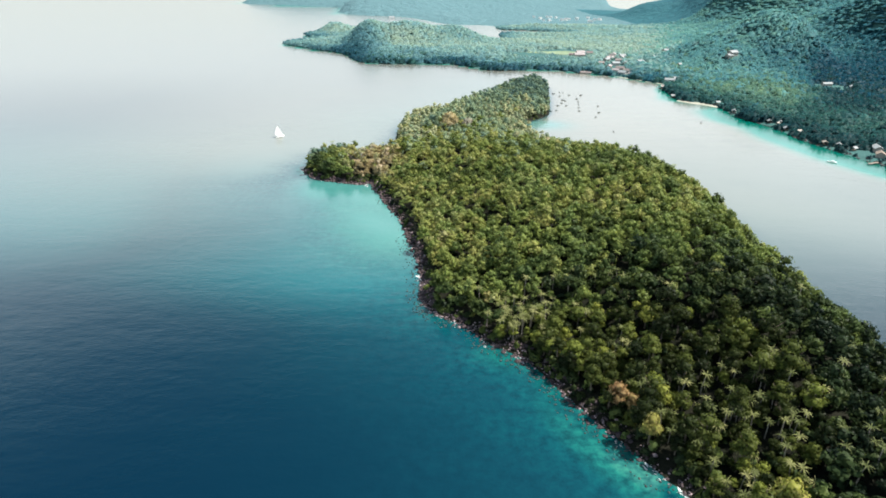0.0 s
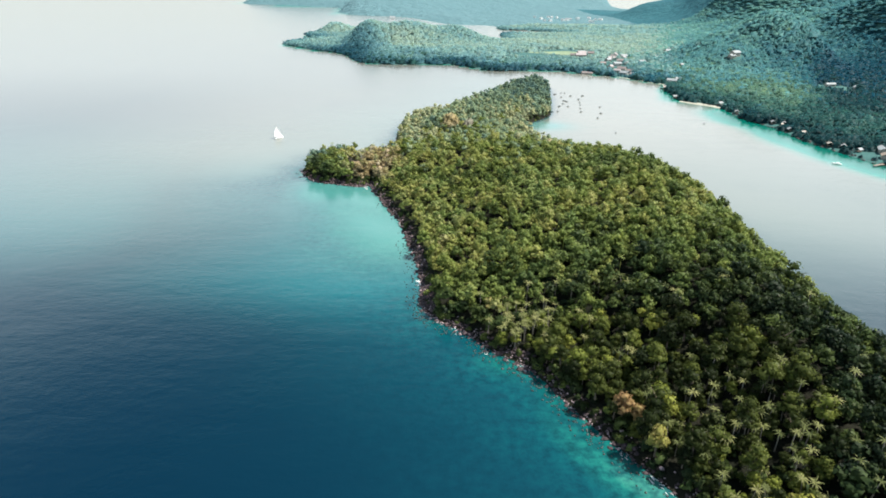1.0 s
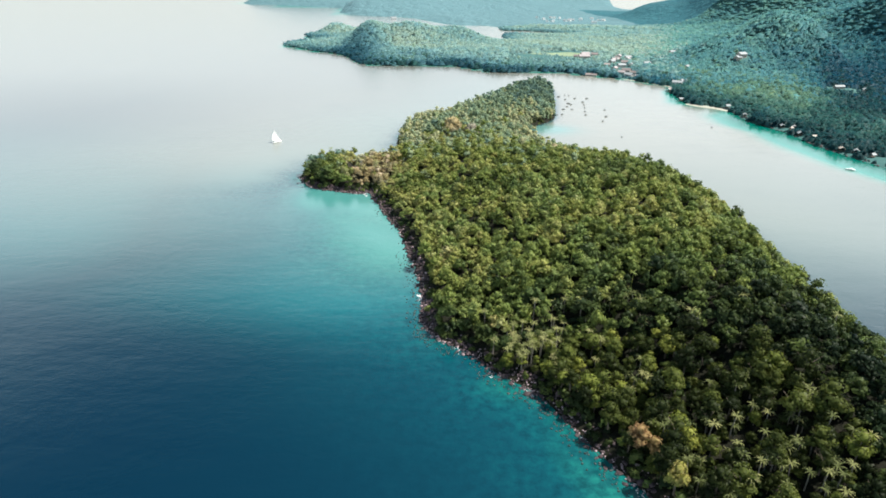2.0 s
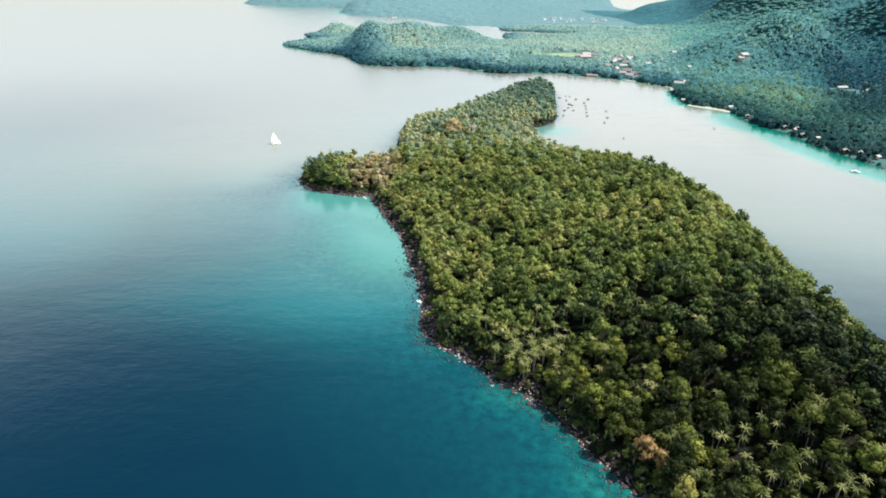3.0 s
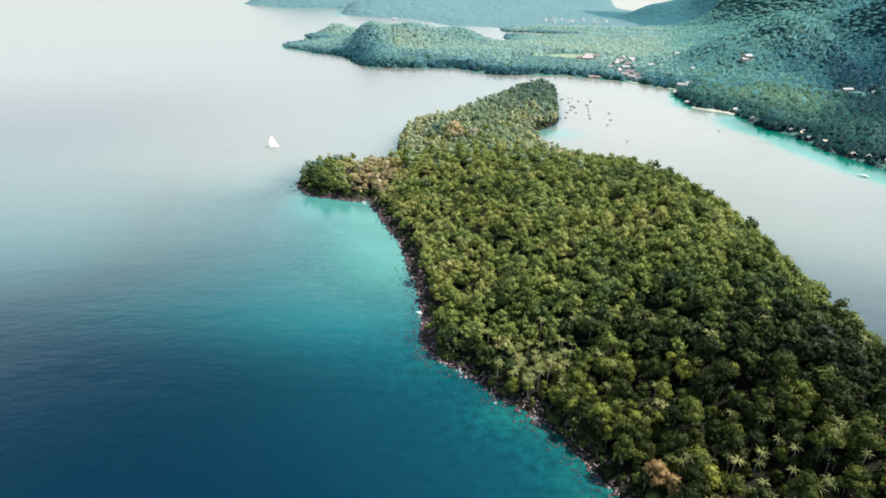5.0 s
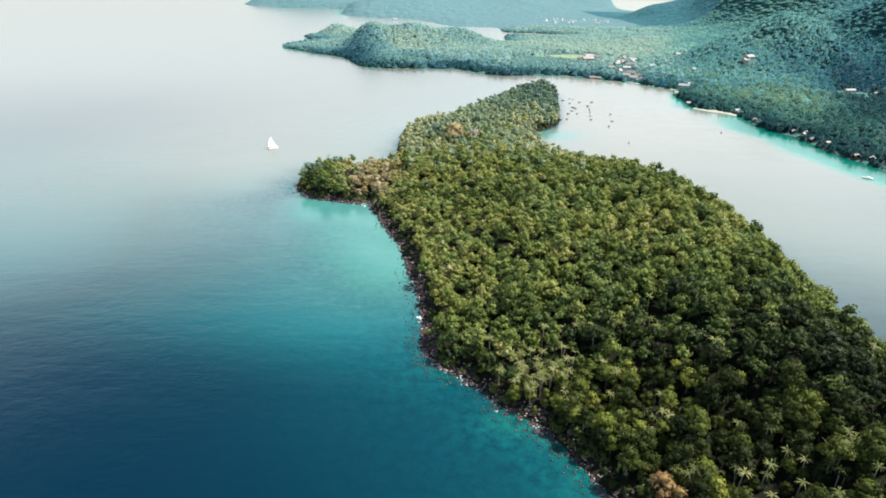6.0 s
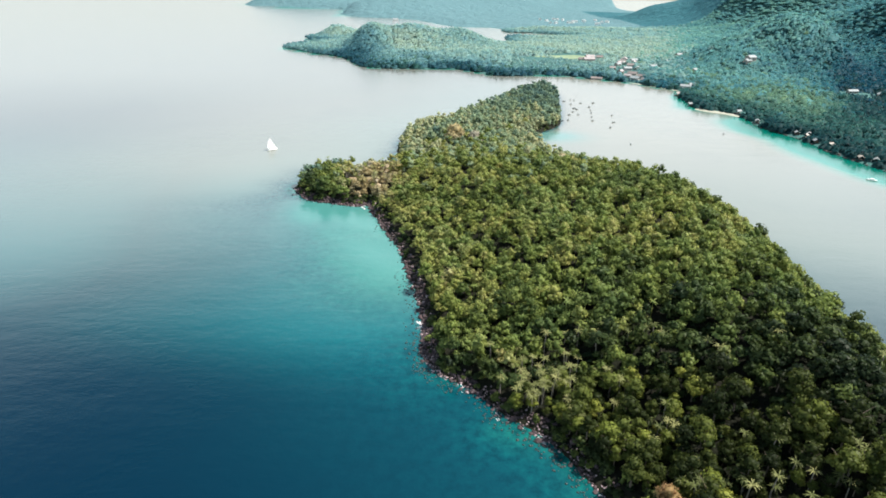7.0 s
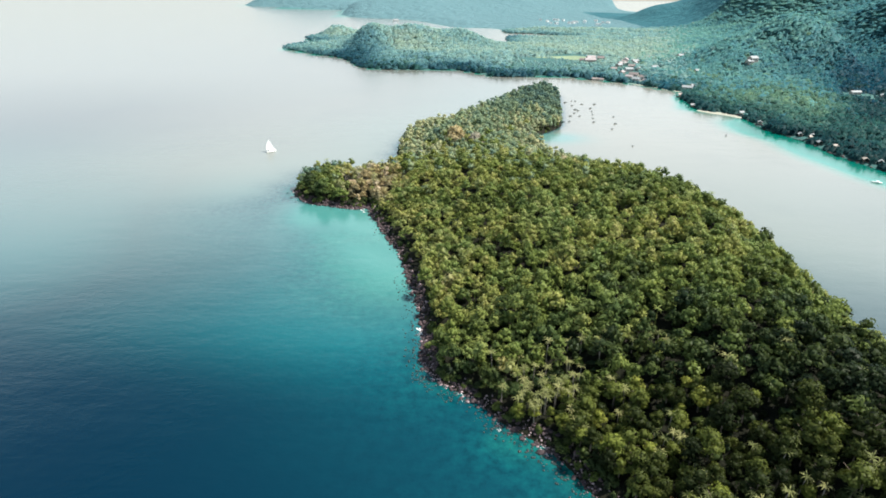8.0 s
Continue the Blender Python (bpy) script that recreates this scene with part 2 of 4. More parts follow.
def sea_material():
    """Deep blue sea that turns turquoise over shoals, with dark reef patches and wind ripples."""
    m, nodes, links, bsdf = material("sea")
    at = nodes.new("ShaderNodeAttribute")
    at.attribute_name = "shoal"
    reef = noise_node(nodes, links, 0.24, 7, (1, 1, 1), 0.68)
    big = noise_node(nodes, links, 0.012, 3)
    s = calc(nodes, links, "MULTIPLY_ADD", big.outputs[0], 0.16)
    s.node.inputs[2].default_value = -0.08
    s = calc(nodes, links, "ADD", s, at.outputs["Fac"], clamp=True)
    r = ramp_node(nodes, [(0.15, (0.0008, 0.026, 0.042)), (0.45, (0.001, 0.046, 0.057)), (0.7, (0.005, 0.082, 0.076)), (1.0, (0.050, 0.185, 0.152))])
    links.new(s, r.inputs[0])
    # teal of the shallows, plus a painted sheen that grows with distance
    pale = nodes.new("ShaderNodeAttribute")
    pale.attribute_name = "shallows_sheen"
    base = mix_colour(nodes, links, pale.outputs["Fac"], (0.0001, 0.010, 0.023), (0.004, 0.112, 0.130))
    # pale sky glare on distant water, painted into the base colour
    glare_wash = nodes.new("ShaderNodeAttribute")
    glare_wash.attribute_name = "glare_wash"
    base = mix_colour(nodes, links, glare_wash.outputs["Fac"], base, (0.156, 0.158, 0.136))
    deep = mix_colour(nodes, links, calc(nodes, links, "MULTIPLY", s, 1.7, clamp=True), base, r.outputs[0])
    rr = ramp_node(nodes, [(0.36, (0.26, 0.38, 0.48)), (0.50, (0.88, 0.91, 0.95)), (0.66, (1.8, 1.55, 1.35))])
    links.new(reef.outputs[0], rr.inputs[0])
    sand = nodes.new("ShaderNodeAttribute")
    sand.attribute_name = "sand"
    rocky = calc(nodes, links, "SUBTRACT", 1.0, calc(nodes, links, "MULTIPLY", sand.outputs["Fac"], 1.2), clamp=True)
    fac = calc(nodes, links, "MULTIPLY", calc(nodes, links, "MULTIPLY", s, 1.3, clamp=True), rocky)
    deep = mix_colour(nodes, links, calc(nodes, links, "MULTIPLY", sand.outputs["Fac"], 0.7), deep, (0.050, 0.170, 0.160))
    col = mix_colour(nodes, links, fac, deep, rr.outputs[0], "MULTIPLY")
    bank = nodes.new("ShaderNodeAttribute")
    bank.attribute_name = "bank"
    br = ramp_node(nodes, [(0.0, (0.130, 0.150, 0.128)), (0.20, (0.088, 0.166, 0.140)), (0.42, (0.002, 0.150, 0.116)), (0.66, (0.0, 0.110, 0.080)), (1.0, (0.0, 0.075, 0.058))])
    links.new(bank.outputs["Fac"], br.inputs[0])
    col = mix_colour(nodes, links, calc(nodes, links, "MULTIPLY", bank.outputs["Fac"], 2.2, clamp=True), col, br.outputs[0])
    links.new(col, bsdf.inputs["Base Color"])
    bsdf.inputs["Roughness"].default_value, bsdf.inputs["IOR"].default_value = 0.15, 1.34
    w1 = noise_node(nodes, links, 0.22, 6, (0.7, 1.0, 1), 0.65)
    w2 = noise_node(nodes, links, 0.06, 4, (0.45, 1.0, 1), 0.6)
    h = calc(nodes, links, "ADD", w1.outputs[0], calc(nodes, links, "MULTIPLY", w2.outputs[0], 2.0))
    b = nodes.new("ShaderNodeBump")
    b.inputs["Strength"].default_value, b.inputs["Distance"].default_value = 0.125, 1.0
    links.new(h, b.inputs["Height"])
    links.new(b.outputs[0], bsdf.inputs["Normal"])
    return m


SEA = sea_material()

# ---- helpers for meshes ----


def mesh_of(name, verts, faces, mat, smooth=False, attrs=None):
    """A mesh from arrays: faces all of one corner count."""
    verts, faces = np.asarray(verts, np.float32), np.asarray(faces, np.int32)
    me = bpy.data.meshes.new(name)
    k = faces.shape[1]
    me.vertices.add(len(verts))
    me.vertices.foreach_set("co", verts.ravel())
    me.loops.add(faces.size)
    me.loops.foreach_set("vertex_index", faces.ravel())
    me.polygons.add(len(faces))
    me.polygons.foreach_set("loop_start", np.arange(0, faces.size, k, dtype=np.int32))
    if smooth:
        me.polygons.foreach_set("use_smooth", np.ones(len(faces), bool))
    for key, values in (attrs or {}).items():
        at = me.attributes.new(key, "FLOAT", "POINT")
        at.data.foreach_set("value", np.asarray(values, np.float32))
    me.update(calc_edges=True)
    me.materials.append(mat)
    return me


def part(name, bm, mat, parent, label=""):
    """One mesh object under a thing or a part, from a bmesh or a finished mesh."""
    me = bm
    if isinstance(bm, bmesh.types.BMesh):
        me = bpy.data.meshes.new(name)
        bm.to_mesh(me)
        bm.free()
        me.materials.append(mat)
    ob = new(name, me)
    ob.parent = parent
    return tagged(ob, label)


def box_bm(w, d, h, at=(0, 0, 0), bevel=0.0, turn=0.0):
    """A box that stands on at, with softened edges."""
    bm = bmesh.new()
    bmesh.ops.create_cube(bm, size=1, matrix=Matrix.Translation(at) @ Matrix.Rotation(turn, 4, "Z") @ Matrix.Translation((0, 0, h / 2)) @ Matrix.Diagonal((w, d, h, 1)))
    if bevel:
        bmesh.ops.bevel(bm, geom=bm.edges[:], offset=bevel, segments=1, affect="EDGES")
    return bm


def tube(points, radii, sides=7):
    """Vertices and quads of a tapered tube along points."""
    V, F = [], []
    for (x, y, z), r in zip(points, radii):
        for k in range(sides):
            t = 2 * math.pi * k / sides
            V.append((x + r * math.cos(t), y + r * math.sin(t), z))
    for i in range(len(points) - 1):
        for k in range(sides):
            a, b = i * sides + k, i * sides + (k + 1) % sides
            F.append((a, b, b + sides, a + sides))
    return np.array(V), np.array(F)


def smoothstep(x):
    x = np.clip(x, 0, 1)
    return x * x * (3 - 2 * x)


def wobble(x, y, scale, seed=0.0):
    """Cheap smooth noise of -1..1 from summed sines."""
    x, y = np.asarray(x) / scale + seed * 1.7, np.asarray(y) / scale - seed * 2.3
    return (np.sin(1.3 * x + 2.1 * np.sin(0.7 * y + seed)) + np.sin(1.7 * y + 1.9 * np.sin(0.9 * x - seed)) + np.sin(2.3 * (x + y) + 1.3 * np.sin(1.1 * x))) / 3


def spline(points, steps=5):
    """A closed smooth line through plan points."""
    p = np.array(points, float)
    out = []
    for i in range(len(p)):
        a, b, c, d = p[i - 1], p[i], p[(i + 1) % len(p)], p[(i + 2) % len(p)]
        for s in range(steps):
            t = s / steps
            out.append(0.5 * (2 * b + (c - a) * t + (2 * a - 5 * b + 4 * c - d) * t ** 2 + (3 * b - a - 3 * c + d) * t ** 3))
    return np.array(out)


def inland(x, y, line):
    """Distance to a shore line in plan: positive on land, negative at sea."""
    x, y = np.asarray(x, float).ravel(), np.asarray(y, float).ravel()
    best, odd = np.full(x.shape, 1e12), np.zeros(x.shape, bool)
    for (ax, ay), (bx, by) in zip(line, np.roll(line, -1, 0)):
        dx, dy = bx - ax, by - ay
        t = np.clip(((x - ax) * dx + (y - ay) * dy) / (dx * dx + dy * dy + 1e-12), 0, 1)
        best = np.minimum(best, (x - ax - t * dx) ** 2 + (y - ay - t * dy) ** 2)
        odd ^= ((ay > y) != (by > y)) & (x < ax + (y - ay) * dx / (dy if dy else 1e-12))
    return np.where(odd, 1, -1) * np.sqrt(best)


# ---- the plan ----
ISLAND_WEST = [(70, 119), (58, 139), (48, 155), (40, 170), (34, 181), (27, 189), (18, 197), (10, 208), (2, 214), (-5, 221),
               (-9, 233), (-10, 250), (-14, 276), (-20, 300), (-27, 329), (-37, 354), (-46, 378), (-51, 394)]
ISLAND_POINT = [(-57, 391), (-67, 393), (-83, 398), (-94, 405), (-103, 420), (-104, 440), (-98, 458), (-84, 466), (-66, 459), (-50, 466),
                (-38, 482), (-41, 505), (-44, 530), (-41, 565), (-32, 602), (-6, 634)]
ISLAND_NORTH = [(24, 682), (54, 745), (84, 805), (108, 832), (128, 832), (136, 803), (130, 755), (124, 708), (117, 668), (111, 634), (97, 610), (82, 592),
                (76, 571), (80, 540), (88, 505)]
ISLAND_EAST = [(104, 484), (128, 455), (146, 420), (158, 385), (165, 350), (167, 315), (164, 280), (162, 245), (163, 210), (166, 170), (165, 120), (150, 80),
               (125, 62), (98, 76), (82, 98)]
ISLAND = spline(ISLAND_WEST + ISLAND_POINT + ISLAND_NORTH + ISLAND_EAST)

HEADLAND = [(-350, 1342), (-305, 1285), (-258, 1232), (-192, 1164), (-146, 1052), (-86, 1026), (5, 1036), (74, 965), (146, 979)]
VILLAGE_SHORE = [(194, 960), (253, 920), (282, 882), (306, 848), (291, 808), (286, 770), (284, 728), (309, 706), (315, 675), (311, 633),
                 (325, 586), (326, 540), (332, 508), (343, 465), (365, 420), (420, 340), (600, 200), (1100, -50), (2600, -500), (4900, -600)]
FAR_SHORE = [(4900, 3300), (2100, 3100), (1300, 2900), (900, 3200), (960, 3800), (1010, 4600), (300, 4500), (-600, 4400), (-1150, 3900), (-1066, 3400), (-866, 3300), (-660, 3165), (-520, 3080),
             (-470, 2850), (-445, 2640), (-340, 2450), (-207, 2405), (-118, 2320), (0, 2030), (100, 1996), (150, 1950), (158, 1820), (240, 1800), (300, 1735), (335, 1722)]
LAGOON_SHORE = [(335, 1692), (240, 1662), (172, 1680), (146, 1645), (141, 1560), (140, 1488), (122, 1460), (95, 1490), (50, 1600), (-60, 1700), (-200, 1760), (-280, 1740), (-345, 1600), (-345, 1540), (-300, 1480), (-320, 1410)]
MAINLAND = spline(HEADLAND + VILLAGE_SHORE + FAR_SHORE + LAGOON_SHORE, 3)


def island_height(x, y, d):
    """Ground of the island: a low rocky bank, then a rounded back that is higher to the east."""
    lift = 0.48 + 0.52 * smoothstep((y - 110) / 110) * (1 - smoothstep((y - 335) / 190))
    back = 17 * smoothstep(d / 78) + 13 * smoothstep((x - 75) / 55) * smoothstep(d / 30)
    bank = 2.6 * smoothstep(d / 6)
    return np.where(d > 0, bank + back * lift + 0.6 * wobble(x, y, 14) * smoothstep(d / 15), np.maximum(0.35 * d, -5))


HILLS = [(-166, 1325, 31, 34, 75), (-110, 1350, 16, 55, 75), (-62, 1355, 25, 62, 70), (22, 1400, 22, 52, 60), (-296, 1640, 21, 42, 60), (532, 1040, 68, 50, 95), (570, 1000, 26, 28, 80),
         (455, 1055, 34, 60, 90), (880, 1150, 130, 115, 240), (1250, 1650, 190, 330, 350), (1300, 900, 160, 300, 320), (720, 850, 26, 80, 90), (700, 2230, 47, 80, 200),
         (810, 2260, 36, 80, 220), (900, 1980, 150, 112, 300), (1500, 2400, 240, 300, 400), (-250, 2900, 50, 300, 300), (150, 3400, 95, 380, 400), (-750, 3600, 80, 300, 250), (740, 3950, 150, 230, 400),
         (432, 950, 16, 36, 45)]


def mainland_height(x, y, d):
    h = 1.5 * smoothstep(d / 5) + 7 * smoothstep(d / 120)
    for hx, hy, top, sx, sy in HILLS:
        h = h + top * np.exp(-((x - hx) / sx) ** 2 - ((y - hy) / sy) ** 2) * smoothstep(d / 45)
    return np.where(d > 0, h + 1.2 * wobble(x, y, 40, 3) * smoothstep(d / 40), np.maximum(0.3 * d, -6))


def sheet(name, xs, ys, line, height, margin, mat):
    """The ground inside a shore line, dipping under the water round it."""
    X, Y = np.meshgrid(xs, ys)
    d = inland(X, Y, line).reshape(X.shape)
    Z = height(X, Y, d)
    n = len(xs)
    i, j = np.meshgrid(np.arange(len(xs) - 1), np.arange(len(ys) - 1))
    F = np.stack([j * n + i, j * n + i + 1, (j + 1) * n + i + 1, (j + 1) * n + i], -1).reshape(-1, 4)
    F = F[(d.ravel()[F] > -margin).any(1)]
    used, F = np.unique(F, return_inverse=True)
    V = np.stack([X, Y, Z], -1).reshape(-1, 3)[used]
    return new(name, mesh_of(name, V, F.reshape(-1, 4), mat, True))


def steps(*pieces):
    return np.unique(np.concatenate([np.arange(a, b, s, dtype=float) for a, b, s in pieces]))


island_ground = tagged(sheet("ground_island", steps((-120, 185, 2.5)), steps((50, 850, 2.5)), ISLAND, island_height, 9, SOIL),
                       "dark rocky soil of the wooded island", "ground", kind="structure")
MAIN_XS = steps((-1100, -420, 60), (-420, 240, 11), (240, 440, 4), (440, 760, 9), (760, 1400, 40), (1400, 4900, 150))
tagged(sheet("ground_mainland", MAIN_XS, steps((-600, 300, 60), (300, 1080, 4.5), (1080, 1700, 9), (1700, 1901, 20)), MAINLAND, mainland_height, 20, HAZY_SOIL),
       "haze-tinted green wooded ground of the mainland coast", "ground", kind="structure")
# the far side of the bay, distance haze painted into its colours
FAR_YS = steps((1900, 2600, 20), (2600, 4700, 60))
tagged(sheet("backdrop_plain", steps((-1250, -420, 30), (-420, 585, 15), (585, 586, 1)), FAR_YS, MAINLAND, mainland_height, 20, HAZE_PLAIN), "haze-pale blue-green plain and hills across the bay", "hills", kind="structure")
tagged(sheet("backdrop_ridge", steps((585, 1400, 20), (1400, 4901, 100)), steps((1900, 2901, 20)), MAINLAND, mainland_height, 20, HAZE_RIDGE), "hazy blue-green wooded ridge behind the bay", "hills", kind="structure")
tagged(sheet("backdrop_mountain", steps((585, 1300, 20)), steps((2900, 4700, 30)), MAINLAND, mainland_height, 20, HAZE_PLAIN), "haze-pale far mountain behind the ridge", "hills", kind="structure")

# the sea, one sheet to the horizon
xs = steps((-9000, -1200, 600), (-1200, -240, 40), (-240, 420, 4), (420, 1200, 40), (1200, 9001, 600))
ys = steps((-6000, -300, 300), (-300, 60, 20), (60, 860, 4), (860, 2400, 20), (2400, 9001, 300))
X, Y = np.meshgrid(xs, ys)
di = -inland(X, Y, ISLAND).reshape(X.shape)
dm = -inland(X, Y, MAINLAND).reshape(X.shape)
reach = np.interp(Y, [100, 160, 205, 235, 265, 300, 390, 420, 560, 620, 700], [36, 28, 24, 23, 27, 34, 36, 14, 5, 5, 4])
reach = np.where(X > 60, np.where(Y > 480, 3, 6), reach)
shoal = np.interp(Y, [160, 200, 260, 300], [0.5, 0.42, 0.36, 0.45]) * np.exp(-(np.maximum(di, 0) / (1.35 * reach)) ** 1.3) + np.interp(Y, [170, 200, 270, 300], [0.3, 0.12, 0.10, 0.2]) * np.exp(-(np.maximum(di, 0) / (0.45 * reach)) ** 2)
# the broad sandy shallows inside the cove
cove = np.exp(-(np.maximum(di, 0) / 52) ** 2.5) * smoothstep((Y - 222) / 80) * (1 - smoothstep((Y - 394) / 14)) * (X < 0) * smoothstep((X + 118 - 0.12 * (396 - Y)) / 34)
shoal = np.maximum(shoal * (1 - cove), 0.80 * cove)
wide = np.interp(Y, [400, 560, 640, 700, 760, 860, 1000], [40, 40, 42, 40, 18, 7, 2])
over = np.maximum(dm, 0) / wide
# the emerald bank under the mainland shore, pale over sand at the little beach
bank = np.clip((1.25 - over) / 1.25 * (1 + 0.12 * wobble(X, Y, 17, 9)), 0, 1) * (1 - 0.72 * np.exp(-((Y - 700) / 34) ** 2))
inlet = np.exp(-((X - 95) / 26) ** 2 - ((Y - 586) / 20) ** 2) * (di > 0)
shoal = np.clip(shoal * (1 + (0.25 - 0.2 * cove) * wobble(X, Y, 11, 5)), 0, 1)
# whitish wash over the far bay and the channel: sky glare and haze painted into the water
glare_wash = smoothstep((Y - 240 + 85 * smoothstep((X - 110) / 70) + 25 * wobble(X, Y, 90, 6)) / 250)
glare_wash *= 0.74 + 0.26 * smoothstep((X - 40) / 120) * smoothstep((Y - 360) / 260)
glare_wash *= 1 - 0.5 * smoothstep((-140 - X) / 260) * (1 - smoothstep((Y - 500) / 500))
# teal shallows round the western shore, and the sea's paler sheen with distance painted in
shallows_sheen = 0.80 * smoothstep((Y - 190 - 45 * smoothstep((-30 - X) / 90)) / 170 + 0.05 * wobble(X, Y, 60, 2)) * (0.42 + 0.58 * smoothstep((X + 230) / 150)) * (1 - 0.85 * smoothstep((Y - 410) / 290)) * (1 - 0.45 * smoothstep((X - 90) / 60))
shallows_sheen = np.maximum(shallows_sheen, 0.52 * smoothstep((-90 - X) / 130) * smoothstep((Y - 215) / 120) * (1 - 0.9 * smoothstep((Y - 360) / 320)))
shallows_sheen = np.maximum(shallows_sheen, 0.12 * (1 - smoothstep((Y - 140) / 40)) * np.exp(-(np.maximum(di, 0) / 80) ** 1.8) * (X < 90))
shallows_sheen = np.maximum(shallows_sheen, (0.26 + 0.60 * smoothstep((Y - 195) / 60)) * np.exp(-(np.maximum(di, 0) / (54 + 50 * smoothstep((Y - 200) / 60))) ** 1.6) * (X < 90))
n = len(xs)
i, j = np.meshgrid(np.arange(n - 1), np.arange(len(ys) - 1))
F = np.stack([j * n + i, j * n + i + 1, (j + 1) * n + i + 1, (j + 1) * n + i], -1).reshape(-1, 4)
tagged(new("water", mesh_of("water", np.stack([X, Y, 0 * X], -1).reshape(-1, 3), F, SEA, True, {"shoal": shoal.ravel(), "shallows_sheen": shallows_sheen.ravel(), "sand": np.clip(1.3 * inlet + cove * (0.85 + 0.25 * wobble(X * 0.6, Y, 13, 15) + 0.3 * np.exp(-((Y - 380) / 22) ** 2)), 0, 1).ravel(), "glare_wash": glare_wash.ravel(), "bank": bank.ravel()})),
       "deep blue sea turning turquoise over shoals by the shore", "sea", kind="structure")


def island_z(x, y):
    return float(island_height(np.array([x]), np.array([y]), inland([x], [y], ISLAND))[0])


def mainland_z(x, y):
    return float(mainland_height(np.array([x]), np.array([y]), inland([x], [y], MAINLAND))[0])

# ---- trees ----
def cards(centres, normals, size, r):
    """Leaf sprays: small bent quads that face along the normals, with uneven corners."""
    n = len(centres)
    a = np.cross(normals, r.normal(size=(n, 3)))
    a /= np.linalg.norm(a, axis=1, keepdims=True) + 1e-9
    b = np.cross(normals, a)
    s = size * r.uniform(0.6, 1.35, (n, 1))
    V = np.empty((n, 4, 3))
    for k, (u, v) in enumerate(((-1, -0.55), (0.1, -0.8), (1, 0.5), (-0.15, 0.85))):
        V[:, k] = centres + s * (a * (u + r.uniform(-0.25, 0.25, (n, 1))) + b * (v + r.uniform(-0.25, 0.25, (n, 1))) + normals * r.uniform(-0.22, 0.22, (n, 1)))
    return V.reshape(-1, 3), np.arange(4 * n).reshape(n, 4)


def crown_arrays(r, radius, height, base, lobes, sprays, size, core=True):
    """An uneven dome of leaf lobes: sprays over each lobe and a rough leafy core inside it."""
    V, F, N, count = [], [], [], 0
    for k in range(lobes):
        t = 2 * math.pi * (k + r.uniform(-0.3, 0.3)) / max(1, lobes - 1)
        out = 0.0 if k == 0 else radius * r.uniform(0.42, 0.68)
        c = np.array([out * math.cos(t), out * math.sin(t), base + height * (r.uniform(0.6, 0.72) if k == 0 else r.uniform(0.18, 0.6))])
        lr = np.array([1, 1, 0.8]) * radius * (0.62 if k == 0 else r.uniform(0.38, 0.55))
        m = max(4, int(sprays / lobes * (1.4 if k == 0 else 0.93)))
        d = r.normal(size=(m, 3))
        d[:, 2] = np.abs(d[:, 2]) * 0.95 - 0.3 * r.uniform(size=m)
        d /= np.linalg.norm(d, axis=1, keepdims=True)
        nrm = d + 0.45 * r.normal(size=(m, 3))
        nrm /= np.linalg.norm(nrm, axis=1, keepdims=True)
        v, f = cards(c + d * lr * r.uniform(0.82, 1.1, (m, 1)), nrm, size, r)
        V.append(v), F.append(f + count), N.append((v - c) / lr + np.array((0, 0, 0.25)))
        count += len(v)
        if core:
            bands = ((-0.6, 0.75), (0.55, 0.66))
            ring = np.array([(w * math.cos(q) * r.uniform(0.85, 1.1), w * math.sin(q) * r.uniform(0.85, 1.1), z) for z, w in bands for q in np.arange(4) * math.pi / 2])
            v = c + ring * lr * 0.82
            f = [(q, (q + 1) % 4, 4 + (q + 1) % 4, 4 + q) for q in range(4)] + [(4, 5, 6, 7)]
            V.append(v), F.append(np.array(f) + count), N.append((v - c) / lr)
            count += len(v)
    return np.concatenate(V), np.concatenate(F), np.concatenate(N)


def far_crown(r, radius, height, base, lobes, sprays, size):
    """A crown seen from far: a lumpy closed canopy with sprays of leaves standing out of it."""
    V, F, N = crown_arrays(r, radius, height, base, lobes, sprays, size, False)
    ring = np.array([(radius * w * r.uniform(0.8, 1.15) * math.cos(q + 0.5 * k), radius * w * r.uniform(0.8, 1.15) * math.sin(q + 0.5 * k), base + height * (z + r.uniform(-0.08, 0.08)))
                     for k, (z, w) in enumerate(((-0.02, 1.05), (0.74, 0.58))) for q in np.arange(6) * math.pi / 3])
    f = np.array([(q, (q + 1) % 6, 6 + (q + 1) % 6, 6 + q) for q in range(6)] + [(6, 7, 8, 9), (6, 9, 10, 11)])
    n = (ring - (0, 0, base)) / np.array((radius, radius, height)) + (0, 0, 0.25)
    return np.concatenate([V, ring]), np.concatenate([F, f + len(V)]), np.concatenate([N, n])


def leafy_mesh(name, V, F, N, mat, soft, attrs=None):
    """Leaves that take part of their light from the rounded outside of the lobe that they sit on."""
    N = N / (np.linalg.norm(N, axis=1, keepdims=True) + 1e-9)
    own = np.cross(V[F[:, 1]] - V[F[:, 0]], V[F[:, 2]] - V[F[:, 0]])
    away = (own * N[F].mean(1)).sum(1) < 0
    F = np.where(away[:, None], F[:, ::-1], F)
    own = np.where(away[:, None], -own, own)
    own /= np.linalg.norm(own, axis=1, keepdims=True) + 1e-9
    mixed = np.zeros_like(V)
    for c in range(F.shape[1]):
        mixed[F[:, c]] = own
    N = N * soft + mixed * (1 - soft)
    N /= np.linalg.norm(N, axis=1, keepdims=True) + 1e-9
    me = mesh_of(name, V, F, mat, True, attrs)
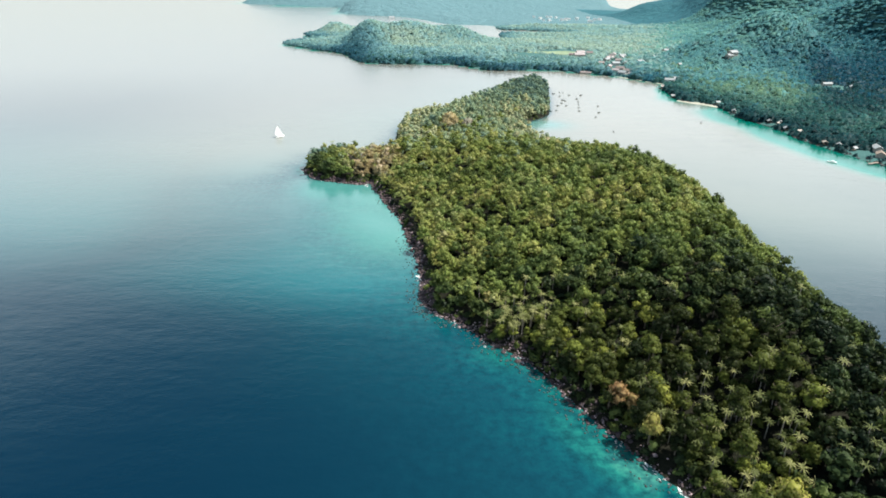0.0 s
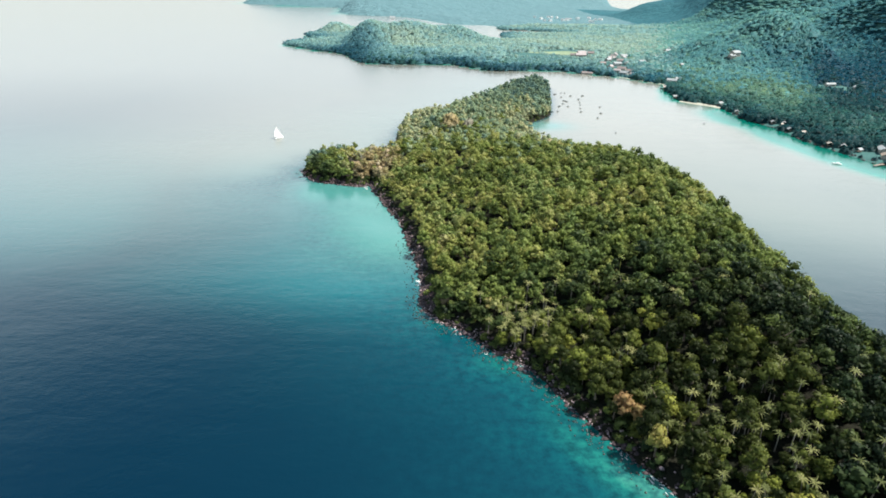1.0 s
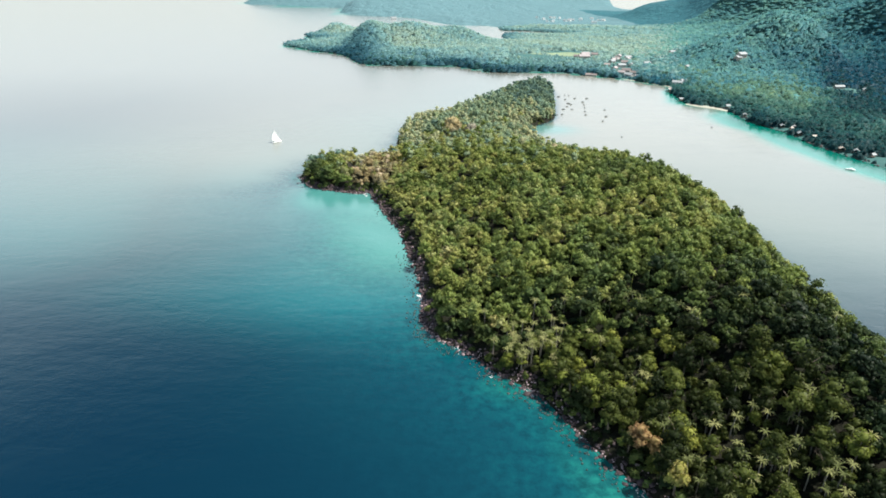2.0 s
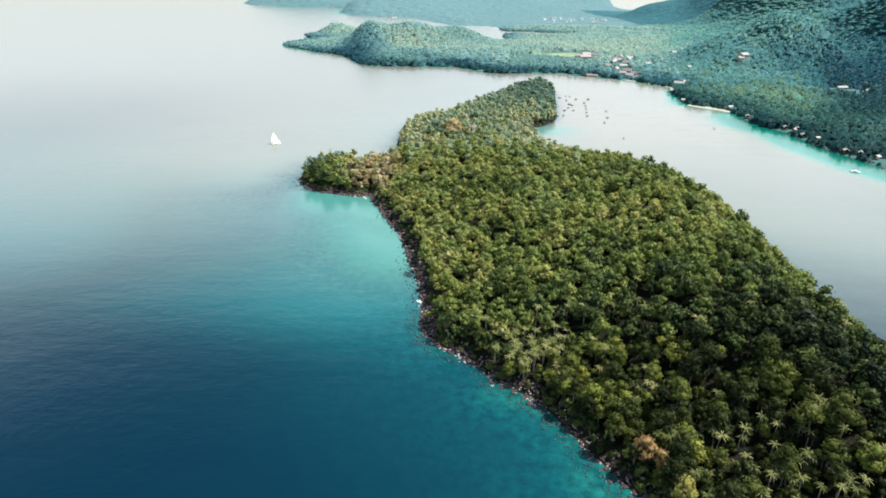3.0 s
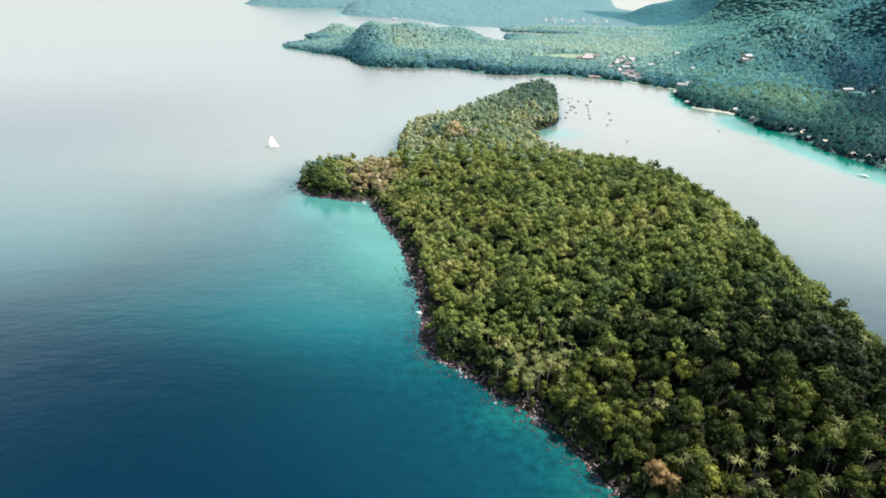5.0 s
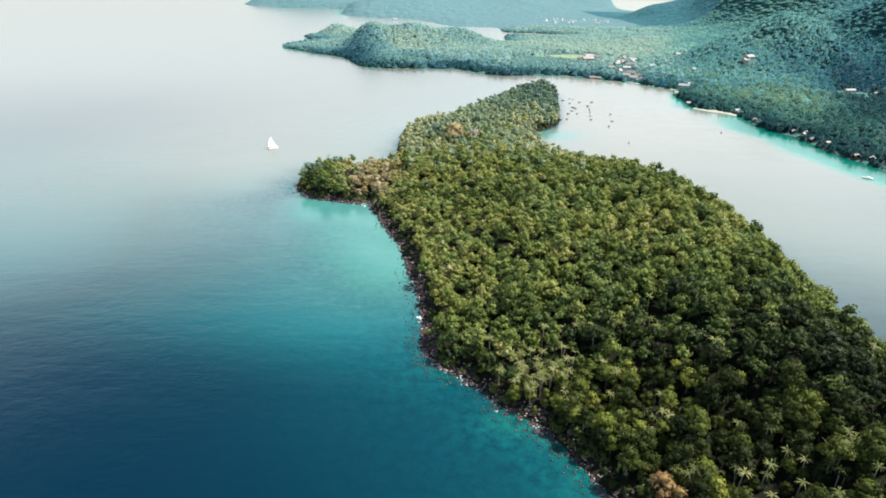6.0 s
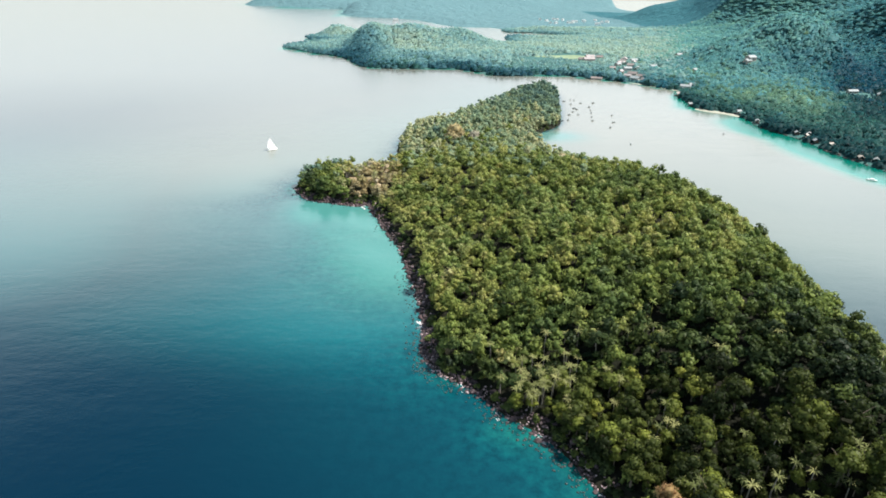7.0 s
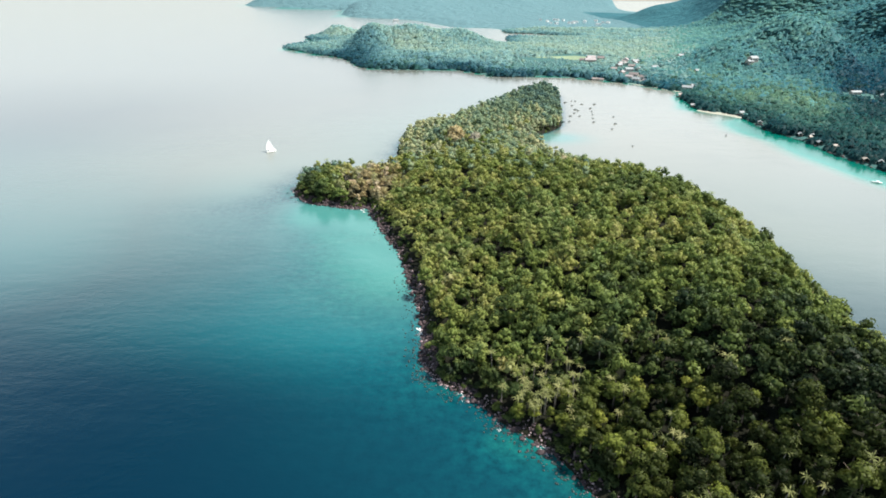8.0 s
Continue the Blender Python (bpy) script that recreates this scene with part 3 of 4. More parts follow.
    at = me.attributes.new("custom_normal", "FLOAT_VECTOR", "POINT")
    at.data.foreach_set("vector", N.astype(np.float32).ravel())
    return me


def trunk_arrays(r, height, thick, limbs):
    bend = r.uniform(-0.5, 0.5, 2)
    pts = [(bend[0] * (z / height) ** 2, bend[1] * (z / height) ** 2, z - 0.8) for z in np.linspace(0, height, 4)]
    V, F = tube(pts, [thick * 1.35, thick, thick * 0.8, thick * 0.4], 6)
    Vs, Fs, count = [V], [F], len(V)
    for k in range(limbs):
        t = 2 * math.pi * k / limbs + r.uniform(-0.4, 0.4)
        z0, ln = height * r.uniform(0.45, 0.7), height * r.uniform(0.3, 0.42)
        p = [(bend[0] * 0.3 + ln * s * math.cos(t), bend[1] * 0.3 + ln * s * math.sin(t), z0 + ln * 0.8 * s) for s in (0, 0.5, 1)]
        v, f = tube(p, [thick * 0.5, thick * 0.35, thick * 0.15], 5)
        Vs.append(v), Fs.append(f + count)
        count += len(v)
    return np.concatenate(Vs), np.concatenate(Fs)


def frond_arrays(r, length, lift, droop):
    """One palm frond along x: a folded, drooping blade with ragged edges."""
    n = 6
    V, F = [], []
    for k in range(n + 1):
        s = k / n
        x, z = length * (s - 0.12 * s * s), length * (lift * s - droop * s * s)
        w = length * 0.055 * math.sin(math.pi * (0.12 + 0.86 * s)) * (0.6 + 0.8 * (k % 2))
        V += [(x - 0.1 * w, -w, z - 0.45 * w), (x, 0, z), (x - 0.1 * w, w, z - 0.45 * w)]
    for k in range(n):
        a = 3 * k
        F += [(a, a + 3, a + 4, a + 1), (a + 1, a + 4, a + 5, a + 2)]
    return np.array(V), np.array(F)


def turned(V, t, at=(0, 0, 0)):
    c, s = math.cos(t), math.sin(t)
    return V @ np.array([[c, s, 0], [-s, c, 0], [0, 0, 1]]) + np.array(at)


# where each kind of tree grows, in plan
def island_trees(r):
    out = []
    for y in np.arange(60, 842, 3.8):
        for x in np.arange(-108, 172, 3.8):
            out.append((x + r.uniform(-1.8, 1.8), y + r.uniform(-1.8, 1.8)))
    P = np.array(out)
    d = inland(P[:, 0], P[:, 1], ISLAND)
    west = (P[:, 0] < 75) & (P[:, 1] < 400)
    keep = d > np.where(west, 3.6 + 1.7 * (1 - smoothstep((P[:, 1] - 185) / 20)) + 1.6 * smoothstep((P[:, 1] - 195) / 20) + 1.6 * wobble(P[:, 0], P[:, 1], 9, 2), 2.0)
    for cx, cy, rad in ((-56, 427, 7), (-44, 421, 5), (-66, 421, 5), (-60, 408, 4), (-18, 545, 5), (-20, 506, 4), (70, 572, 7), (5, 521, 7), (20, 507, 5.5)):
        keep &= (P[:, 0] - cx) ** 2 + (P[:, 1] - cy) ** 2 > rad ** 2
    keep &= r.uniform(size=len(keep)) > 0.10 + 0.10 * wobble(P[:, 0], P[:, 1], 5, 17)
    P, d = P[keep], d[keep]
    x, y = P[:, 0], P[:, 1]
    tint = 0.44 + 0.10 * wobble(x, y, 28, 1) + 0.12 * wobble(x, y, 6.5, 8) + 0.15 * wobble(x, y, 2.6, 23) + r.normal(0, 1, len(x)) * np.where(y < 230, 0.15, 0.09)
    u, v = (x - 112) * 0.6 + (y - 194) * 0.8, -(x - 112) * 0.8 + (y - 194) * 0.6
    tint -= 0.23 * np.exp(-(u / 34) ** 2 - (v / 26) ** 2)          # darker tints across the back of the island
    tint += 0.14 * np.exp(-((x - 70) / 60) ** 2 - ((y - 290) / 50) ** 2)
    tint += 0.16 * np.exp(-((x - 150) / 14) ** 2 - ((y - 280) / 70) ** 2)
    # tints rise with y: brightening by distance haze, painted into the trees
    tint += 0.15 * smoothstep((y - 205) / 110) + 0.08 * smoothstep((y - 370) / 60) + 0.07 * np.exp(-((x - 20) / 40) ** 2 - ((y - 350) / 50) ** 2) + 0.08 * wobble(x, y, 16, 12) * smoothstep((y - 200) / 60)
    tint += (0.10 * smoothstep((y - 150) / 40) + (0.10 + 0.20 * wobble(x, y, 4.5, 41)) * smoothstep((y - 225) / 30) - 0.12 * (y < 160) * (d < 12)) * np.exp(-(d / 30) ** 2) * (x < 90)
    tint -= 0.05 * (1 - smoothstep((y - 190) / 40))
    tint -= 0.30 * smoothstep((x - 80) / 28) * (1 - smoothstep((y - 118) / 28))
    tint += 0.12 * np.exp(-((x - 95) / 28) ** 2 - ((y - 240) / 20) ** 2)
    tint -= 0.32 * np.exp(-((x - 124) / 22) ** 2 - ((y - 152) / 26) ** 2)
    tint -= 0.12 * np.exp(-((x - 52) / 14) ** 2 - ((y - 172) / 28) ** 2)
    tint -= 0.02 * smoothstep((y - 450) / 40) + 0.28 * smoothstep((y - 620) / 110) + 0.38 * np.exp(-((x + 90) / 18) ** 2 - ((y - 430) / 45) ** 2)   # blue-green trees at the two ends
    tint = np.clip(tint, 0.04, 0.80)
    tint += 0.46 * np.exp(-((x + 52) / 15) ** 2 - ((y - 418) / 26) ** 2)   # dry trees on the neck of the point
    palmy = 0.05 + 0.10 * smoothstep((y - 200) / 60) * (1 - smoothstep((y - 480) / 60)) + 0.85 * np.exp(-((x - 88) / 26) ** 2 - ((y - 136) / 22) ** 2) + 0.8 * np.exp(-((x - 66) / 7) ** 2 - ((y - 180) / 7) ** 2) + 0.8 * np.exp(-((x - 36) / 12) ** 2 - ((y - 206) / 14) ** 2) \
        + 0.25 * np.exp(-((x - 60) / 25) ** 2 - ((y - 235) / 25) ** 2)
    size = np.clip(r.lognormal(-0.08, 0.36, len(x)), 0.5, 1.75)
    size = np.where(palmy > 0.4, 0.78 * size, size)
    size = np.where(tint > 0.62, np.minimum(size, 1.15), size)
    more = r.uniform(size=len(x)) < palmy
    px, py = x[more] + r.uniform(1.5, 3.0, more.sum()), y[more] + r.uniform(-2.5, 2.5, more.sum())
    pd = inland(px, py, ISLAND)
    cat = np.concatenate
    return (cat([x, px]), cat([y, py]), cat([d, pd]), cat([tint, tint[more]]), cat([np.zeros(len(x), bool), np.ones(len(px), bool)]), cat([size, size[more]]))


tx, ty, td, ttint, tpalm, tsize = island_trees(np.random.default_rng(21))
tz = island_height(tx, ty, td) + np.clip(np.random.default_rng(4).normal(0, 1.4, len(tx)), -1.6, 3.2) + 1.7 * wobble(tx, ty, 3.4, 31)

# single trees with a colour of their own: place, tint, size
NOTED = [(57, 154, 0.98, 1.15), (61, 151, 0.95, 0.9), (63, 139, 0.83, 1.15), (70, 152, 0.74, 1.2), (89, 111, 0.80, 1.5), (79, 445, 0.92, 1.5), (85, 440, 0.85, 1.2), (75, 426, 0.84, 1.2), (-46, 450, 0.12, 1.35), (-39, 452, 0.14, 1.45), (-31, 450, 0.18, 1.3),
         (-51, 431, 0.95, 1.1), (-57, 410, 0.93, 1.0), (148, 303, 0.3, 1.3), (155, 250, 0.12, 1.4), (158, 206, 0.14, 1.4), (41, 242, 0.78, 1.1), (48, 229, 0.76, 1.0),
         (19, 216, 0.86, 0.85), (0, 272, 0.88, 1.1), (3, 335, 0.08, 1.3)]
for nx, ny, nt, ns in NOTED:
    k = int(np.argmin((tx - nx) ** 2 + (ty - ny) ** 2))
    tx[k], ty[k], ttint[k], tsize[k], tpalm[k] = nx, ny, nt, ns * 1.15, False
    tz[k] = island_z(nx, ny) + (3.6 if nx > 145 and ny > 240 else 1.2)

NEAR = (ty < 262) & (tx < 150)
near_order = np.argsort((tx - 45) ** 2 * 0.6 + (ty - 150) ** 2)
GROVE = ((tx - 29) / 9) ** 2 + ((ty - 203) / 7) ** 2 < 1
tsize = np.where(GROVE & ~tpalm, tsize * 0.78, tsize)
near_broad = [k for k in near_order if NEAR[k] and not tpalm[k]][:300]
near_palm = [k for k in near_order if NEAR[k] and tpalm[k]][:170]

# broad-leaved trees of the near wood
r = np.random.default_rng(5)
BROAD = []
for k in range(10):
    rad, hgt = r.uniform(2.3, 3.1), r.uniform(6.6, 8.0)
    stem = r.uniform(2.6, 3.4)
    V, F, N = crown_arrays(r, rad, hgt, stem - 1.8, 9 + k % 5, 640, 0.25)
    crown = leafy_mesh("crown", V, F, N, LEAF, 0.6)
    V, F = trunk_arrays(r, stem + hgt * 0.42, 0.2, 4)
    BROAD.append((crown, mesh_of("trunk", V, F, BARK, True)))


def broad_tree(k, at, size, turn, tint):
    root = new("tree")
    crown, trunk = BROAD[k]
    part("trunk", trunk, BARK, root)
    c = part("crown", crown, LEAF, root)
    c.color = (tint, 0, 0, 1)
    root.matrix_world = Matrix.Translation(at) @ Matrix.Rotation(turn, 4, "Z") @ Matrix.Diagonal((size, size, size * 0.96, 1))
    what = ("orange-brown dry crown" if tint > 0.9 else "bright yellow-green crown" if tint > 0.68 else "olive green crown" if tint > 0.42 else "dark green crown")
    return tagged(root, f"broad-leaved tree with a {what} in the island wood", "tree", "broad-leaved trees of the island wood")


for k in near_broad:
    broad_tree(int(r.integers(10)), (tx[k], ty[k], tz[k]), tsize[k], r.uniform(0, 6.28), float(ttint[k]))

# coconut palms of the near wood
PALMS = []
for k in range(4):
    lean = r.uniform(-1.2, 1.2, 2)
    h = r.uniform(6.8, 8.4)
    pts = [(lean[0] * (s ** 2), lean[1] * (s ** 2), h * s - 0.8 * (s == 0)) for s in np.linspace(0, 1, 5)]
    V, F = tube(pts, [0.28, 0.2, 0.17, 0.15, 0.13], 6)
    fr = []
    for q in range(16):
        V2, F2 = frond_arrays(r, r.uniform(2.0, 2.9), r.uniform(0.15, 1.0), r.uniform(0.45, 0.9))
        fr.append((mesh_of("frond", V2, F2, LEAF_PALM, True), q * 2.4 + r.uniform(-0.2, 0.2)))
    PALMS.append((mesh_of("trunk", V, F, PALM_BARK, True), fr, (lean[0], lean[1], h - 0.05)))


def palm_tree(k, at, size, turn, tint):
    root = new("palm_tree")
    trunk, fronds, top = PALMS[k]
    part("trunk", trunk, PALM_BARK, root)
    for me, t in fronds:
        f = part("frond", me, LEAF_PALM, root)
        f.matrix_basis = Matrix.Translation(top) @ Matrix.Rotation(t, 4, "Z")
        f.color = (tint, 0, 0, 1)
    root.matrix_world = Matrix.Translation(at) @ Matrix.Rotation(turn, 4, "Z") @ Matrix.Diagonal((size, size, size, 1))
    return tagged(root, "coconut palm with feathery green fronds above the island wood", "palm tree", "coconut palms of the island wood")


for k in near_palm:
    palm_tree(int(r.integers(4)), (tx[k], ty[k], tz[k] - 0.9), 0.76 + 0.2 * tsize[k] * r.uniform(0.7, 1.1), r.uniform(0, 6.28), float(np.clip(ttint[k] + 0.16, 0.30, 0.72)))


def joined_wood(name, kinds, places, mat, label, r, soft=0.6, up=0.0):
    """Many trees as one body of wood: each place is x, y, z, size, tint and a kind."""
    Vs, Fs, Ts, Ns, count = [], [], [], [], 0
    for x, y, z, s, tint, k in places:
        V, F, N = kinds[k]
        t = r.uniform(0, 6.28)
        V = turned(V, t) * np.array([s, s, min(s, 1.15) * r.uniform(0.82, 1.25)]) + np.array((x, y, z))
        Vs.append(V), Fs.append(F + count), Ts.append(np.full(len(V), tint)), Ns.append(turned(N, t) + np.array((0, 0, up)))
        count += len(V)
    me = leafy_mesh(name, np.concatenate(Vs), np.concatenate(Fs), np.concatenate(Ns), mat, soft, {"tint": np.concatenate(Ts)})
    return tagged(new(name, me), label, "woodland", kind="stuff")


def palm_arrays(r):
    h = r.uniform(6.8, 8.4)
    V, F = tube([(0, 0, -0.8), (0, 0, h)], [0.22, 0.13], 4)
    Vs, Fs, count = [V], [F], len(V)
    for q in range(13):
        v, f = frond_arrays(r, r.uniform(2.0, 2.9), r.uniform(0.15, 1.0), r.uniform(0.45, 0.9))
        Vs.append(turned(v, q * 2.4, (0, 0, h))), Fs.append(f + count)
        count += len(v)
    V = np.concatenate(Vs)
    return V, np.concatenate(Fs), 0 * V


# the palm grove on the western bank
for k in range(22):
    x, y = 29 + r.normal(0, 6.5), 203 + r.normal(0, 5.5)
    if float(inland([x], [y], ISLAND)[0]) > 3:
        palm_tree(int(r.integers(4)), (x, y, island_z(x, y) - 0.6), r.uniform(0.8, 1.0), r.uniform(0, 6.28), float(r.uniform(0.5, 0.8)))

taken = set(near_broad) | set(near_palm)
kinds = [crown_arrays(r, r.uniform(2.3, 3.0), r.uniform(6.6, 8.0), r.uniform(1.0, 1.8), 7, 118, 0.42) for _ in range(8)] + [palm_arrays(r) for _ in range(3)]
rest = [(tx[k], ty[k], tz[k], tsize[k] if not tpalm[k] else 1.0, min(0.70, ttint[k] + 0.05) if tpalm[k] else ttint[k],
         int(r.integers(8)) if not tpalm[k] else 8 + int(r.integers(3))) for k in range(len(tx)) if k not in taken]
# dry holds the far-end trees, which take the haze-greyed leaf colour
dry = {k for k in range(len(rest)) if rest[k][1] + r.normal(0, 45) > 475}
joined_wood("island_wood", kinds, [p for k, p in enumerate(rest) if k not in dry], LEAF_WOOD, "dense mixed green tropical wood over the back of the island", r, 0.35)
kinds = [crown_arrays(r, r.uniform(2.4, 3.2), r.uniform(6.6, 8.0), r.uniform(1.0, 1.8), 4, 60, 0.62) for _ in range(8)] + kinds[8:]
joined_wood("island_wood", kinds, [p for k, p in enumerate(rest) if k in dry], LEAF_NORTH, "haze-greyed green wood over the far end of the island", r, 0.6, 0.4)

# dry open ground on the neck of the point, and a field behind the village
def patch(name, cx, cy, rx, ry, turn, height, line, mat, label):
    V, F = [], []
    rings, spokes = 6, 28
    wob = 1 + 0.16 * np.sin(3 * np.arange(spokes) * 2 * math.pi / spokes + cx) + 0.1 * r.uniform(-1, 1, spokes)
    for a in range(rings + 1):
        for k in range(spokes):
            t, s = 2 * math.pi * k / spokes, a / rings
            x, y = rx * s * wob[k] * math.cos(t), ry * s * wob[k] * math.sin(t)
            V.append((cx + x * math.cos(turn) - y * math.sin(turn), cy + x * math.sin(turn) + y * math.cos(turn), 0))
    V = np.array(V)
    V[:, 2] = height(V[:, 0], V[:, 1], inland(V[:, 0], V[:, 1], line)) + 0.25
    for a in range(rings):
        for k in range(spokes):
            q = (k + 1) % spokes
            F.append((a * spokes + k, (a + 1) * spokes + k, (a + 1) * spokes + q, a * spokes + q))
    return tagged(new(name, mesh_of(name, V, F, mat, True)), label, "ground", kind="structure")


patch("ground_clearing", -55, 424, 13, 9, 0.1, island_height, ISLAND, DRY_GRASS, "tan dry grass of the open neck of the point")
patch("ground_field", 205, 1150, 52, 26, -0.3, mainland_height, MAINLAND, FIELD, "pale green field behind the village")
for k in range(30):
    x, y = -55 + r.uniform(-17, 15), 424 + r.uniform(-10, 10)
    palm_tree(int(r.integers(4)), (x, y, island_z(x, y)), r.uniform(0.7, 1.0), r.uniform(0, 6.28), float(r.uniform(0.55, 1.0)))

# two large pale trees on the far part of the island
for x, y, wide, mat, col, what in ((5, 521, 3.2, LEAF_PALE, 0.93, "large round tree with a pale orange dry crown"),
                                   (20, 507, 2.6, TWIGS, 0.5, "large half-bare tree with grey-mauve twigs above the wood")):
    root = new("tree")
    V, F, N = crown_arrays(r, 2.7, 5.2, 0.2, 13, 700, 0.26)
    part("crown", leafy_mesh("crown", V, F, N, mat, 0.6), mat, root).color = (col, 0, 0, 1)
    V, F = trunk_arrays(r, 4.0, 0.2, 4)
    part("trunk", mesh_of("trunk", V, F, BARK, True), BARK, root)
    root.matrix_world = Matrix.Translation((x, y, island_z(x, y))) @ Matrix.Diagonal((wide, wide, wide * 1.05, 1))
    tagged(root, what, "tree")

# low scrub along the western bank and the edges
r = np.random.default_rng(9)
scrub = []
edge = np.repeat(ISLAND, 5, 0) + r.uniform(-9, 9, (5 * len(ISLAND), 2))
ed = inland(edge[:, 0], edge[:, 1], ISLAND)
ez = island_height(edge[:, 0], edge[:, 1], ed)
for (x, y), d, z in zip(edge, ed, ez):
    if d > (1.8 if x < 75 and y < 400 else 1.0):
        scrub.append((x, y, z - 0.5, r.uniform(0.5, 1.1), float(np.clip(r.normal(0.34, 0.16), 0.05, 0.93)), int(r.integers(3))))
bx, by = r.uniform(0, 165, 1500), r.uniform(70, 300, 1500)
bd = inland(bx, by, ISLAND)
bz = island_height(bx, by, bd)
for k in np.flatnonzero(bd > 4):
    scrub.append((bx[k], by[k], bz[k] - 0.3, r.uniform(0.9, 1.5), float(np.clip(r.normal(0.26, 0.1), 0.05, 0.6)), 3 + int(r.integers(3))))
bush = [crown_arrays(r, 2.2, 3.0, -0.6, 4, 70, 0.5) for _ in range(3)] + [crown_arrays(r, 2.1, 3.4, -0.4, 3, 22, 0.62) for _ in range(3)]
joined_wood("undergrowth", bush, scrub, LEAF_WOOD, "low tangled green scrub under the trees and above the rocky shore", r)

# the mainland woods
r = np.random.default_rng(31)
CLEARINGS = [(249, 1137, 20), (300, 1102, 18), (272, 962, 14), (269, 932, 12), (213, 938, 10), (417, 1156, 14), (319, 862, 9), (324, 1018, 9), (437, 942, 14),
             (505, 795, 22), (352, 482, 14), (215, 1160, 48), (150, 1120, 40), (329, 514, 8), (326, 597, 7), (321, 650, 6), (324, 702, 7)]
HUTS = [(281, 744, 10, 4.5, TIN), (318, 700, 20, 5, TIN), (316, 652, 70, 4, TIN), (329, 600, 75, 5, TIN), (331, 588, 40, 4, CLAY), (330, 570, 80, 4.5, TIN), (337, 594, 60, 4, TIN),
        (335, 556, 15, 4, CLAY), (336, 516, 70, 9, CLAY), (343, 507, 60, 4.5, TIN), (348, 494, 25, 4, TIN)]
CLEARINGS += [(x, y, 3.6) for x, y, *_ in HUTS] + [(278, 1040, 16), (274, 996, 15), (236, 1092, 11), (394, 1108, 8), (368, 966, 6)]
far_places = []
for step, x0, x1, y0, y1 in ((5.2, 280, 560, 380, 1000), (7.5, 560, 760, 380, 1000), (6.8, -360, 760, 1000, 1560), (6.0, 60, 280, 880, 1000), (11.0, 760, 1120, 600, 1500), (17.0, 1120, 1500, 900, 1800), (9.0, -340, 760, 1560, 1900), (12.0, 760, 1120, 1500, 1900)):
    gx, gy = np.meshgrid(np.arange(x0, x1, step), np.arange(y0, y1, step))
    gx, gy = gx.ravel() + r.uniform(-0.42, 0.42, gx.size) * step, gy.ravel() + r.uniform(-0.42, 0.42, gx.size) * step
    d = inland(gx, gy, MAINLAND)
    keep = d > 0.6
    low = np.ones(len(gx))
    for cx, cy, rad in CLEARINGS:
        keep &= (gx - cx) ** 2 + (gy - cy) ** 2 > (rad * 0.75) ** 2
        ux, uy = -cx / math.hypot(cx, cy), -cy / math.hypot(cx, cy)         # trees shrunk along a corridor towards the camera, so that the buildings show
        s, w = (gx - cx) * ux + (gy - cy) * uy, (gx - cx) * uy - (gy - cy) * ux
        low = np.where((s > -rad) & (s < rad * 2.6) & (np.abs(w) < rad * 1.1), 0.34, low)
    gx, gy, d, low = gx[keep], gy[keep], d[keep], low[keep]
    z = mainland_height(gx, gy, d)
    # haze by distance, shaded valley side and headland's west face painted into the tint
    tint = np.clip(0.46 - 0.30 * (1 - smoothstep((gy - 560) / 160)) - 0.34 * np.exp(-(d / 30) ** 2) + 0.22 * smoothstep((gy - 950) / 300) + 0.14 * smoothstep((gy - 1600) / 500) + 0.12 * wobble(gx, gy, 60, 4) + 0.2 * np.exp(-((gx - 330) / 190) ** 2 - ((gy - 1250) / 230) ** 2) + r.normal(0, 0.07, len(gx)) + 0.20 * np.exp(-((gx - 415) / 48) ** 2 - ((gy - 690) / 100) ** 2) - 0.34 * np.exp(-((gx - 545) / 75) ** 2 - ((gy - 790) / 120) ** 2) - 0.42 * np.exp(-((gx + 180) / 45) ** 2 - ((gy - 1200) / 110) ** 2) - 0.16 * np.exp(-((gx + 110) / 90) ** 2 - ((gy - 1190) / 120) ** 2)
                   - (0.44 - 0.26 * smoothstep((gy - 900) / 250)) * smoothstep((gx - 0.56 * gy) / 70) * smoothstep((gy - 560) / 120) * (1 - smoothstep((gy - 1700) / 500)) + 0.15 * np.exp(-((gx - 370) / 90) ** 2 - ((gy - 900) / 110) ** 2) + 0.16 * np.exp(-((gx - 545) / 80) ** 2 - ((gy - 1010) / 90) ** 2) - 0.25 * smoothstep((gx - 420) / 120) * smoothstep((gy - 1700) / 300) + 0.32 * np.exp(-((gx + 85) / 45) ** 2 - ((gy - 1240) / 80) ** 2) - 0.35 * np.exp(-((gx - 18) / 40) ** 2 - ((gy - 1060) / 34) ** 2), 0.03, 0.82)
    size = np.clip(r.lognormal(0, 0.2, len(gx)), 0.7, 1.5) * step / 5.6 * low
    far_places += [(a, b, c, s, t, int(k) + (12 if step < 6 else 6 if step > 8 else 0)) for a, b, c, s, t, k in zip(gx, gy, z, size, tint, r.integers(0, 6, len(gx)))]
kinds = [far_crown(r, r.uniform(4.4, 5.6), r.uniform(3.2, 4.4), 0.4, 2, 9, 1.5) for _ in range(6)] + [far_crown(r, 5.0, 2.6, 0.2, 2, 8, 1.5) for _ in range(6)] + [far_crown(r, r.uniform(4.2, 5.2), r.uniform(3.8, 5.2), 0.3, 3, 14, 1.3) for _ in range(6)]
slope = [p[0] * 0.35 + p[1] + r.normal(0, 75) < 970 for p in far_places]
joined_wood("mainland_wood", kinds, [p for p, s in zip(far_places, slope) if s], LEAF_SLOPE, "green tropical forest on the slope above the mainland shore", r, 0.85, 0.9)
